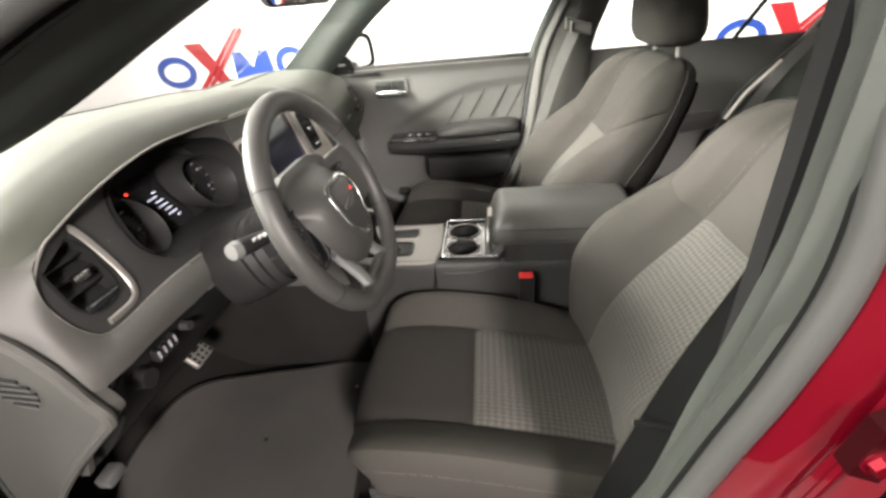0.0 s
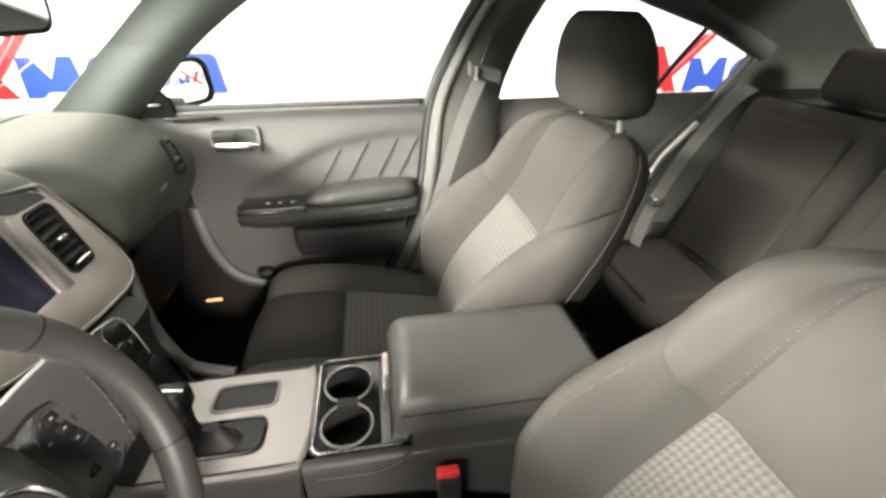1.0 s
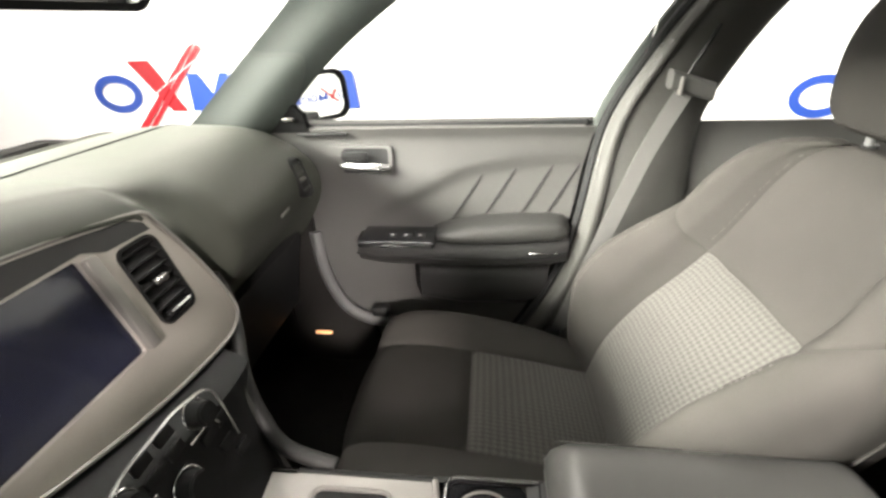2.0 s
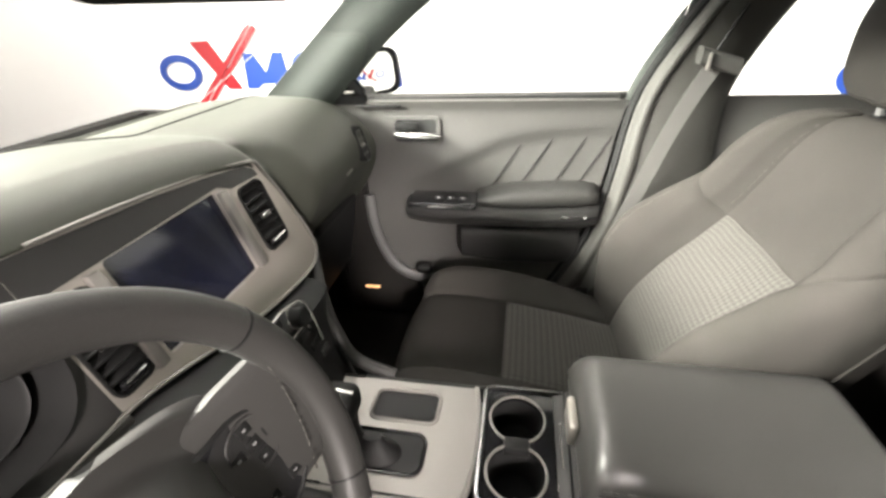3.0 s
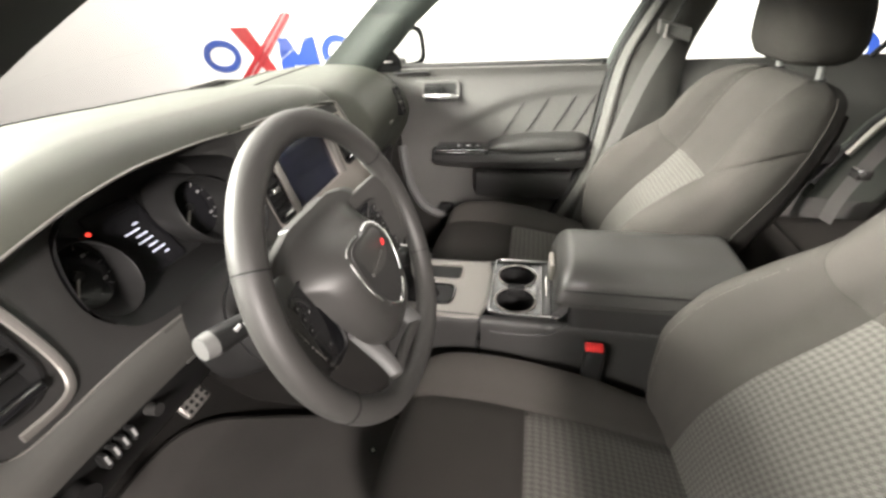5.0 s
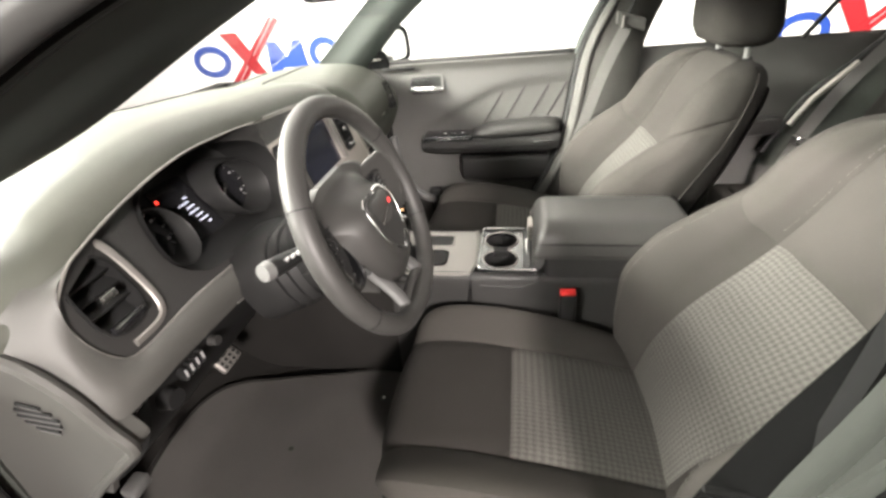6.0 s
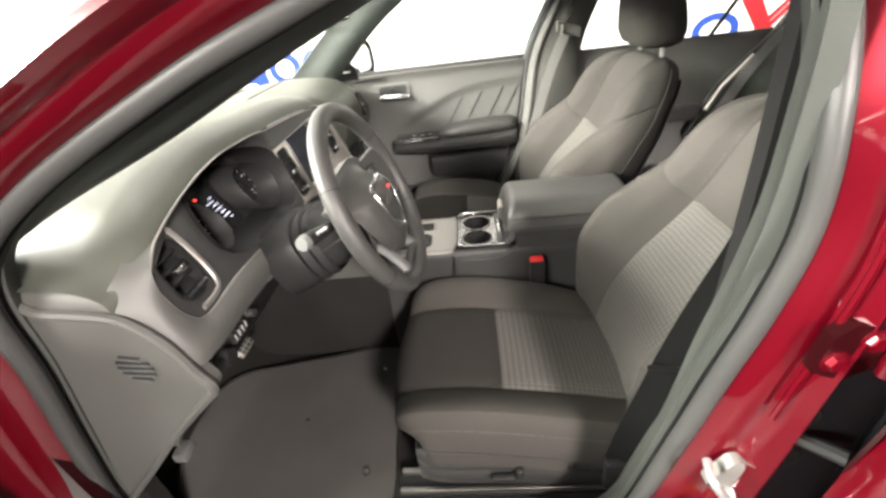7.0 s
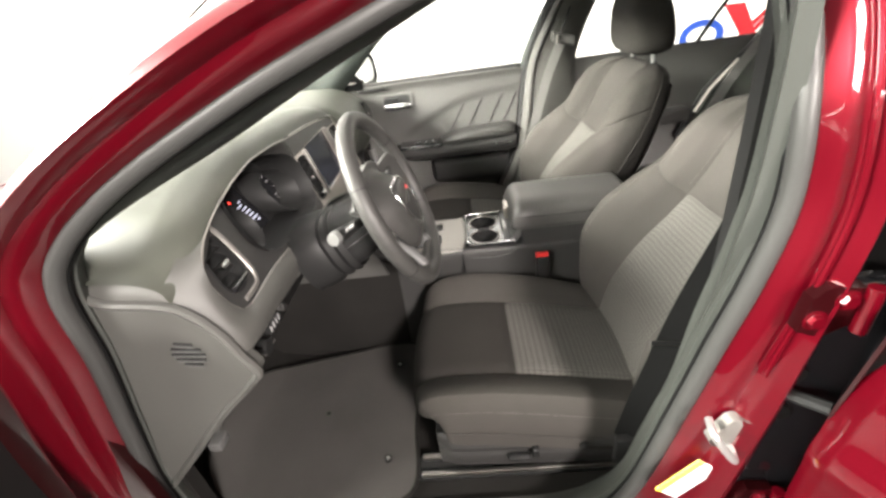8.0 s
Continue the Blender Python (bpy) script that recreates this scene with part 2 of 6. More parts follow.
def lerp_table(table, x):
    """A smooth curve through the table's pairs, with no overshoot."""
    if x <= table[0][0]:
        return table[0][1]
    n = len(table)
    for k in range(n - 1):
        (a, p), (b, q) = table[k], table[k + 1]
        if x <= b:
            h, d = b - a, (q - p) / (b - a)

            def slope(j):
                if j <= 0 or j >= n - 1:
                    return d
                e = (table[j][1] - table[j - 1][1]) / (table[j][0] - table[j - 1][0])
                g = (table[j + 1][1] - table[j][1]) / (table[j + 1][0] - table[j][0])
                return 2 * e * g / (e + g) if e * g > 0 else 0.0
            m0, m1, f = slope(k) * h, slope(k + 1) * h, (x - a) / h
            return (2 * f ** 3 - 3 * f * f + 1) * p + (f ** 3 - 2 * f * f + f) * m0 + (3 * f * f - 2 * f ** 3) * q + (f ** 3 - f * f) * m1
    return table[-1][1]


def dashes(pts, r, on=0.0045, off=0.0025):
    """Short stitches along a line of points, in one mesh."""
    pts = [Vector(p) for p in pts]
    bm, gap, run = bmesh.new(), 0.0, 0.0
    for a, b in zip(pts, pts[1:]):
        length = (b - a).length
        while run < length:
            p, q = a.lerp(b, run / length), a.lerp(b, min(1.0, (run + on) / length))
            if (q - p).length > 0.001:
                tube([p, q], r, 4, bm=bm)
            run += on + off
        run -= length
    return bm


# ---- studio ----
def room():
    wall = box(-5.0, 6.0, 2.34, 2.5, 0, 3.1, 0)
    tagged(part("wall_east", wall, WHITE, None), "white painted studio wall with blue and red logo shapes", "wall", kind="structure")
    tagged(part("wall_west", box(-5.0, 6.0, -4.6, -4.5, 0, 3.1, 0), WHITE, None), "plain white studio wall", "wall", kind="structure")
    # Unseen wall, greyed to cut the light it throws back.
    tagged(part("wall_north", box(-5.16, -5.0, -4.6, 2.5, 0, 3.1, 0), BOUNCE_CUT_WALL, None), "unseen studio wall ahead of the car, greyed to cut bounce", "wall", kind="structure")
    tagged(part("wall_south", box(6.0, 6.16, -4.6, 2.5, 0, 3.1, 0), WHITE, None), "plain white studio wall behind the car", "wall", kind="structure")
    tagged(part("floor", box(-5.1, 6.1, -4.6, 2.5, -0.1, 0, 0), FLOOR_PAINT, None), "pale grey painted studio floor", "floor", kind="structure")
    tagged(part("ceiling", box(-5.1, 6.1, -4.6, 2.5, 3.1, 3.2, 0), WHITE, None), "white studio ceiling", "ceiling", kind="structure")


room()


def logo(x, z, k):
    """The wall mark: rings, a crossed stroke and angular bars."""
    base = thing("wall_logo", "blue and red shapes of a logo painted on the white wall", "logo", (x, 2.338, z), "logos on the studio wall")
    y = 2.334

    def flat(loop, holes, name, material, lift=0.0):
        part(name, plate(loop, holes, lambda a, b, d: (x + a * k, y - d - 0.004 - lift, z + b * k), 0.004), material, base)

    def ring(cx, w):
        loop = [(cx + w * math.cos(q), 0.11 + 0.115 * math.sin(q)) for q in [i * math.pi / 16 for i in range(32)]]
        hole = [(cx + (w - 0.052) * math.cos(q), 0.11 + 0.068 * math.sin(q)) for q in [i * math.pi / 16 for i in range(32)]]
        flat(loop, [hole], "ring", BLUE_INK)
    for cx, w in ((0.16, 0.16), (1.11, 0.125), (1.375, 0.125)):
        ring(cx, w)
    flat([(0.21, -0.12), (0.27, -0.12), (0.77, 0.39), (0.72, 0.37)], [], "stroke", RED_INK, 0.005)
    flat([(0.285, -0.12), (0.32, -0.12), (0.80, 0.36), (0.775, 0.38)], [], "stroke", RED_INK, 0.005)
    flat([(0.29, 0.30), (0.43, 0.30), (0.60, -0.0), (0.50, -0.0)], [], "stroke", RED_INK)
    flat([(0.64, 0.0), (0.72, 0.0), (0.76, 0.03), (0.84, 0.03), (0.88, 0.0), (0.96, 0.0), (0.94, 0.22), (0.87, 0.22), (0.80, 0.10), (0.73, 0.22), (0.66, 0.22)], [], "notched_bar", BLUE_INK)
    flat([(1.53, 0.0), (1.72, 0.0), (1.70, 0.20), (1.68, 0.22), (1.53, 0.22)], [], "block", BLUE_INK)


logo(-2.39, 0.75, 1.0)
logo(1.75, 0.66, 1.0)


# ---- seats ----
def seat(base, dx, cy, power):
    """A front seat round the line y = cy; base: its Empty. dx: how far back it is slid."""
    yi = 0.135
    cush = smooth_line([(-0.085, 0, 0.375), (-0.112, 0, 0.42), (-0.104, 0, 0.472), (-0.06, 0, 0.506), (0.04, 0, 0.512), (0.145, 0, 0.50), (0.29, 0, 0.474), (0.40, 0, 0.45), (0.52, 0, 0.432)], 121)

    def along(line, s, inward):
        i = max(0, min(len(line) - 2, int(s * (len(line) - 1))))
        p = line[i].lerp(line[i + 1], s * (len(line) - 1) - i)
        t = (line[min(i + 2, len(line) - 1)] - line[max(i - 1, 0)]).normalized()
        n = Vector((-t.z, 0, t.x)) * inward
        return p, n

    def surf(line, s, v, width, bulge, drop, inward):
        p, n = along(line, s, inward)
        w, b, dr = width(s), bulge(s), drop(s)
        a = abs(v)
        if a <= 0.5:
            y, d = a / 0.5 * min(yi, w * 0.62), 0.004 * math.cos(a * math.pi)
        elif a <= 0.82:
            f = (a - 0.5) / 0.32
            y, d = min(yi, w * 0.62) + (w * 0.88 - min(yi, w * 0.62)) * f, b * math.sin(f * math.pi / 2) ** 1.3
        else:
            f = (a - 0.82) / 0.18
            q = f * math.pi / 2
            y, d = w * 0.88 + w * 0.12 * math.sin(q), b - (dr + b) * (1 - math.cos(q)) ** 0.8
        back_set = 0.080 * min(1, y / 0.24) ** 3 * max(0, 1 - s / 0.45) if line is cush else 0.0
        return p + n * d + Vector((back_set, math.copysign(y, v), 0))

    cw = lambda s: lerp_table([(0, 0.155), (0.15, 0.195), (0.3, 0.229), (0.48, 0.250), (0.68, 0.252), (0.85, 0.243), (1, 0.230)], s)
    cb = lambda s: lerp_table([(0, 0.0), (0.22, 0.004), (0.32, 0.018), (0.45, 0.032), (0.62, 0.034), (0.8, 0.022), (1, 0.002)], s)
    cd = lambda s: lerp_table([(0, 0.03), (0.25, 0.085), (1, 0.10)], s)

    def panel(name, line, s0, s1, v0, v1, width, bulge, drop, inward, material, parent, label="", nu=24, nv=16, uv=None):
        v0, v1 = min(v0, v1), max(v0, v1)

        def f(u, v):
            s, q = s0 + (s1 - s0) * u, v0 + (v1 - v0) * v
            p = surf(line, s, q, width, bulge, drop, inward)
            edge = min(u * (s1 - s0) * 0.8, (1 - u) * (s1 - s0) * 0.8, v * abs(v1 - v0) * 0.45, (1 - v) * abs(v1 - v0) * 0.45)
            _, n = along(line, s, inward)
            p = p - n * 0.006 * math.exp(-edge / 0.006)
            return p + Vector((dx, cy, 0))
        return part(name, sheet(f, nu, nv, 0.012, uv), material, parent, label)

    def seam(line, ends, width, bulge, drop, material, r, lift, parent, n=40, sewn=False):
        (sa, va), (sb, vb) = ends
        pts = []
        for i in range(n + 1):
            s, q = sa + (sb - sa) * i / n, va + (vb - va) * i / n
            _, nn = along(line, s, 1)
            pts.append(surf(line, s, q, width, bulge, drop, 1) + nn * lift + Vector((dx, cy, 0)))
        part("stitching" if sewn else "seam", dashes(pts, r) if sewn else tube(pts, r, 5), material, parent)

    # backrest: level slices, each a closed outline from the middle of the front round to the middle of the rear
    zs = (0.44, 0.53, 0.625, 0.72, 0.78, 0.84, 0.90, 0.945, 0.97, 0.985, 0.993)
    prof = dict(
        front=(0.412, 0.440, 0.500, 0.584, 0.628, 0.660, 0.688, 0.712, 0.730, 0.745, 0.757),
        seam_x=(0.405, 0.432, 0.490, 0.573, 0.618, 0.650, 0.676, 0.700, 0.719, 0.737, 0.755),
        peak_x=(0.388, 0.376, 0.378, 0.422, 0.490, 0.570, 0.604, 0.638, 0.668, 0.702, 0.742),
        rear_x=(0.560, 0.595, 0.635, 0.680, 0.708, 0.733, 0.757, 0.772, 0.778, 0.778, 0.770),
        mid_x=(0.600, 0.645, 0.690, 0.735, 0.762, 0.786, 0.806, 0.814, 0.814, 0.804, 0.780),
        seam_y=(0.128, 0.136, 0.144, 0.149, 0.149, 0.146, 0.141, 0.135, 0.128, 0.115, 0.09),
        peak_y=(0.212, 0.222, 0.228, 0.230, 0.226, 0.216, 0.205, 0.192, 0.176, 0.150, 0.11),
        out_y=(0.245, 0.260, 0.268, 0.268, 0.262, 0.252, 0.240, 0.224, 0.204, 0.172, 0.12),
        rear_y=(0.225, 0.240, 0.250, 0.250, 0.245, 0.235, 0.222, 0.204, 0.184, 0.155, 0.11))
    prof = {k: list(zip(zs, v)) for k, v in prof.items()}

    def slice_knots(z):
        g = {k: lerp_table(v, z) for k, v in prof.items()}
        half = [(g["front"], 0), (g["front"] * 0.75 + g["seam_x"] * 0.25, g["seam_y"] * 0.5), (g["seam_x"], g["seam_y"]),
                (g["seam_x"] * 0.42 + g["peak_x"] * 0.58, (g["seam_y"] + g["peak_y"]) / 2 - 0.002), (g["peak_x"], g["peak_y"]),
                (g["peak_x"] * 0.72 + g["rear_x"] * 0.28, g["out_y"]), (g["rear_x"], g["rear_y"]),
                (g["mid_x"] * 0.65 + g["rear_x"] * 0.35, g["rear_y"] * 0.62), (g["mid_x"], 0)]
        return [(half[1][0], -half[1][1])] + half + [(half[7][0], -half[7][1])]
    slices = {}

    def back_pt(z, w):
        key = round(z, 5)
        if key not in slices:
            slices[key] = slice_knots(z)
        k = slices[key]
        a = min(abs(w), 7.9999)
        j = int(a)
        f = a - j
        q = [0.5 * ((2 * k[j + 1][c]) + (k[j + 2][c] - k[j][c]) * f + (2 * k[j][c] - 5 * k[j + 1][c] + 4 * k[j + 2][c] - k[j + 3][c]) * f * f + (3 * k[j + 1][c] - k[j][c] - 3 * k[j + 2][c] + k[j + 3][c]) * f ** 3) for c in (0, 1)]
        return Vector((q[0] + dx, cy + math.copysign(q[1], w), z))

    def back_off(z, w, lift):
        e = 0.004
        za, zb = max(0.44, z - e), min(0.993, z + e)
        t = back_pt(zb, w) - back_pt(za, w)
        b = back_pt(z, min(7.99, w + 0.05)) - back_pt(z, max(-7.99, w - 0.05))
        n = t.cross(b)
        n = n.normalized() if n.length > 1e-9 else Vector((-1, 0, 0))
        return back_pt(z, w) + n * lift

    def back_panel(name, z0, z1, w0, w1, material, parent, label="", nu=24, nv=18, uv=None):
        """z0 and z1: heights, or functions of w."""
        lo = z0 if callable(z0) else (lambda w: z0)
        hi = z1 if callable(z1) else (lambda w: z1)
        w0, w1 = min(w0, w1), max(w0, w1)

        def f(u, v):
            w = w0 + (w1 - w0) * v
            z = lo(w) + (hi(w) - lo(w)) * (1 - (1 - u) ** 1.3 if hi(w) > 0.98 else u)
            edge = min(u * 0.3 if lo(w) > 0.45 else 1, (1 - u) * 0.3, v * (w1 - w0) * 0.06, (1 - v) * (w1 - w0) * 0.06)
            return back_off(z, w, 0.003 - 0.0045 * math.exp(-edge / 0.004))
        return part(name, sheet(f, nu, nv, 0, uv), material, parent, label)

    ztop = 0.9925
    split = lambda w: 0.766 + 0.034 * max(0, abs(w) - 2)
    bk = part("backrest", rings([[back_off(0.44 + (ztop - 0.44) * (1 - (1 - i / 44) ** 1.4), -8 + 16 * j / 80 + 0.001, -0.002) for j in range(80)] for i in range(45)]), CLOTH_DARK, base)
    back_panel("insert", 0.445, 0.766, -2, 2, CHECK, bk, "houndstooth woven insert", 30, 20, (0.36, 0.28))
    back_panel("upper_panel", 0.766, ztop, -2, 2, CLOTH, bk, "", 34, 20)
    for sg in (-1, 1):
        back_panel("bolster", 0.445, split, 2 * sg, 5.7 * sg, CLOTH, bk, "", 34, 26)
        back_panel("shoulder", split, ztop, 2 * sg, 5.7 * sg, CLOTH, bk, "", 30, 26)
        back_line = lambda w0, w1, za, zb, lift, n=40: [back_off(za + (zb - za) * i / n, w0 + (w1 - w0) * i / n, lift) for i in range(n + 1)]
        part("seam", tube(back_line(2 * sg, 2 * sg, 0.46, 0.985, -0.003), 0.0016, 5), CLOTH_DARK, bk)
        part("seam", tube(back_line(5.7 * sg, 5.7 * sg, 0.46, 0.975, 0.0), 0.0022, 5), CLOTH_DARK, bk)
        part("stitching", dashes(back_line(3.75 * sg, 3.75 * sg, 0.50, 0.80, 0.0035, 60), 0.0009), STITCH, bk)
        part("stitching", dashes(back_line(2.16 * sg, 2.16 * sg, 0.79, 0.965, 0.003), 0.0008), STITCH, bk)
        part("seam", tube([back_off(split(2 + 3.6 * i / 30), (2 + 3.6 * i / 30) * sg, -0.002) for i in range(31)], 0.0013, 5), CLOTH_DARK, bk)
    part("seam", tube([back_off(0.766, -2 + 4 * i / 30, -0.002) for i in range(31)], 0.0013, 5), CLOTH_DARK, bk)
    # plastic rear shell with a map pocket
    part("back_shell", sheet(lambda u, v: back_off(0.47 + 0.47 * u, (8 - 1.6 * abs(2 * v - 1)) * (1 if v > 0.5 else -1), 0.006), 24, 20, 0), CLOTH_DARK, bk, "dark plastic rear shell")
    cu = part("cushion", sheet(lambda u, v: surf(cush, u, -0.97 + 1.94 * v, cw, lambda s: -0.02, lambda s: 0.11, 1) + Vector((dx, cy, -0.006)), 40, 24), CLOTH_DARK, base)
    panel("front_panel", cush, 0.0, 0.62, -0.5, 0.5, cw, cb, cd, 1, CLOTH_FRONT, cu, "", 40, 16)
    panel("insert", cush, 0.62, 1.0, -0.5, 0.5, cw, cb, cd, 1, CHECK, cu, "houndstooth woven insert", 24, 16, (0.30, 0.27))
    for sg in (-1, 1):
        panel("bolster", cush, 0.0, 1.0, 0.5 * sg, 1.0 * sg, cw, cb, cd, 1, CLOTH, cu, "", 44, 20)
        seam(cush, ((0.12, 0.5 * sg), (0.98, 0.5 * sg)), cw, cb, cd, CLOTH_DARK, 0.0012, -0.006, cu)
        seam(cush, ((0.22, 0.9 * sg), (0.95, 0.9 * sg)), cw, cb, cd, STITCH, 0.0009, 0.0012, cu, 60, True)
        seam(cush, ((0.28, 0.965 * sg), (0.95, 0.965 * sg)), cw, cb, cd, CLOTH_DARK, 0.0025, 0.0, cu)
    seam(cush, ((0.62, -0.5), (0.62, 0.5)), cw, cb, cd, CLOTH_DARK, 0.0012, -0.006, cu)
    # head restraint and its posts
    def head(u, v):
        a, h = u * 2 * math.pi, v
        z = 1.020 + 0.195 * h
        w = lerp_table([(0, 0.095), (0.06, 0.116), (0.2, 0.127), (0.5, 0.128), (0.8, 0.118), (0.93, 0.104), (1, 0.085)], h)
        dpt = lerp_table([(0, 0.045), (0.06, 0.066), (0.25, 0.078), (0.6, 0.072), (0.9, 0.052), (1, 0.034)], h)
        c, s_ = math.cos(a), math.sin(a)
        lean = -0.018 * (abs(s_) ** 3) * (1 if c < 0 else 0)
        return (0.752 + dx - 0.025 * (h - 0.4) - lean + dpt * math.copysign(abs(c) ** 0.55, c), cy + w * math.copysign(abs(s_) ** 0.5, s_), z)
    hr = part("head_restraint", rings([[head(i / 48, j / 20) for i in range(48)] for j in range(21)]), CLOTH, base, "", None, 60)
    part("seam", tube([head(0.30 + 0.40 * j / 20, 0.07) for j in range(21)], 0.0014, 5), CLOTH_DARK, hr)
    for sg in (-1, 1):
        part("post", tube([(0.772 + dx, cy + sg * 0.088, 0.95), (0.768 + dx, cy + sg * 0.088, 0.99), (0.762 + dx, cy + sg * 0.088, 1.04)], 0.0062), POST, base, "chrome post")
        part("post_guide", tube([(0.772 + dx, cy + sg * 0.088, 0.978), (0.770 + dx, cy + sg * 0.088, 0.995)], [0.013, 0.011], 14), BLACK, base)
    # plastic base, side shield and runners
    out = -1 if cy < 0 else 1

    def shield(u, v):
        """The moulded valance: a rounded upper lip, a hollow and a lower skirt."""
        x = -0.055 + 0.50 * u
        top = lerp_table([(-0.055, 0.425), (0.05, 0.432), (0.25, 0.425), (0.36, 0.418), (0.445, 0.43)], x)
        z = top - (0.125 - 0.02 * (1 - u) ** 6) * v
        bulge = lerp_table([(0, 0.0), (0.08, 0.022), (0.3, 0.028), (0.42, 0.020), (0.55, 0.024), (0.85, 0.020), (1, 0.004)], v)
        ends = 1 - (2 * u - 1) ** 10
        return (x + dx, cy + out * (0.222 + bulge * ends), z)
    sh = part("side_shield", sheet(shield, 30, 24, 0.006 * out), DARK, base, "moulded dark plastic side cover")
    part("seat_frame", box(-0.06 + dx, 0.46 + dx, cy - 0.21, cy + 0.21, 0.30, 0.41, 0.01), BLACK, base)
    for sg in (-1, 1):
        rn = part("runner", box(-0.115 + dx, 0.40 + dx, cy + sg * 0.212 - 0.030, cy + sg * 0.212 + 0.030, 0.276, 0.286, 0.003), BLACK, base)
        for k in (-1, 1):
            part("rail", box(-0.106 + dx, 0.38 + dx, cy + sg * 0.212 + k * 0.022 - 0.006, cy + sg * 0.212 + k * 0.022 + 0.006, 0.286, 0.297, 0.002), STEEL, rn, "bare steel rail")
    if power:
        part("switch", box(0.10 + dx, 0.15 + dx, cy - 0.262, cy - 0.247, 0.362, 0.376, 0.005, 3), BLACK, sh)
        part("switch", box(0.152 + dx, 0.168 + dx, cy - 0.264, cy - 0.247, 0.372, 0.402, 0.005, 3), BLACK, sh)
        part("lumbar_button", tube([(0.265 + dx, cy - 0.242, 0.392), (0.265 + dx, cy - 0.256, 0.392)], 0.009, 16), BLACK, sh)


driver = thing("front_seat", "dark grey cloth car seat with houndstooth inserts, beside the open door", "car seat", (0.15, -0.37, 0.28), "front seats")
seat(driver, 0.0, -0.378, True)
passenger = thing("front_seat", "dark grey cloth car seat with houndstooth inserts, beside the closed door", "car seat", (0.08, 0.366, 0.28), "front seats")
seat(passenger, -0.064, 0.366, False)


# ---- dashboard ----
LIP_X = [(-0.70, -0.333), (-0.655, -0.344), (-0.60, -0.355), (-0.52, -0.363), (-0.44, -0.365), (-0.36, -0.368), (-0.25, -0.367), (-0.18, -0.361), (0.0, -0.357), (0.10, -0.353), (0.23, -0.347), (0.75, -0.34)]
LIP_Z = [(-0.70, 0.930), (-0.672, 0.955), (-0.65, 0.970), (-0.60, 0.986), (-0.52, 1.004), (-0.44, 1.018), (-0.36, 1.023), (-0.25, 1.019), (-0.18, 1.014), (0.0, 1.004), (0.10, 0.994), (0.20, 0.977), (0.30, 0.962), (0.75, 0.955)]
dash = thing("dashboard", "dark grey moulded dashboard with satin trimmed instrument panel", "dashboard", (-0.6, 0, 0.6))


def driver_side(y):
    """1 in front of the driver, 0 at the centre of the dashboard."""
    k = min(1, max(0, (-0.18 - y) / 0.12)) * min(1, max(0, (y + 0.67) / 0.24))
    return k * k * (3 - 2 * k)


def lip(y, dx=0.0, dz=0.0):
    """The lower edge of the brow that hoods the instruments."""
    return Vector((lerp_table(LIP_X, y) + dx, y, lerp_table(LIP_Z, y) + dz))


def dash_profile(y):
    a, _, b = lip(y)
    drop = 0.035 * min(1, max(0.0, (y - 0.60) / 0.12)) ** 2
    drv = [(-1.05, 0.93), (-0.85, 0.985), (-0.65, b + 0.034), (-0.52, b + 0.042), (a - 0.080, b + 0.040), (a - 0.048, b + 0.034), (a - 0.020, b + 0.021), (a - 0.004, b + 0.004), (a - 0.005, b - 0.004), (a - 0.03, b - 0.010)]
    if y < 0:
        other = [(-1.05, 0.93), (-0.85, 0.955), (-0.66, 0.972), (-0.56, 0.973), (-0.49, 0.971), (-0.44, 0.967), (-0.41, 0.960), (-0.385, 0.945), (-0.378, 0.92), (-0.385, 0.885)]
        f = min(1, max(0, (-0.60 - y) / 0.115)) ** 1.5
    else:
        inset = 0.045 * min(1, max(0, (0.325 - y) / 0.07))
        other = [(-1.05, 0.93), (-0.85, 0.975), (-0.65, 1.005), (-0.50, 1.005), (-0.42, 0.992), (-0.355, 0.955), (-0.318 - inset, 0.90), (-0.325 - inset, 0.83), (-0.375 - inset, 0.75), (-0.43 - inset, 0.69)]
        other = [(x - (inset if abs(z - 0.955) < 1e-6 else 0), z) for x, z in other]
        f = min(1, max(0, (y - 0.185) / 0.115))
        f = f * f * (3 - 2 * f)
    return [(p[0] + (q[0] - p[0]) * f, y, p[1] + (q[1] - p[1]) * f - drop) for p, q in zip(drv, other)]


ys = [-0.715 + 1.43 * i / 90 for i in range(91)]
part("top_pad", rings([smooth_line(dash_profile(y), 60)[9:] for y in ys], False, False), SOFT, dash, "matt soft-touch top pad")
part("defroster_panel", rings([[p - Vector((0, 0, 0.006)) for p in smooth_line(dash_profile(y), 60)[:11]] for y in ys], False, False), DARK, dash, "dark grille panel below the windscreen")
part("pad_edge", tube([smooth_line(dash_profile(y), 60)[9] for y in ys], 0.005, 6), SOFT, dash)
part("pad_groove", tube([smooth_line(dash_profile(y), 60)[15] + Vector((0, 0, 0.0004)) for y in ys], 0.0022, 6), BLACK, dash)


def face(y, z, d):
    return (-0.3136 - (0.28 + 0.34 * driver_side(y)) * (z - 0.85) + d, y, z)


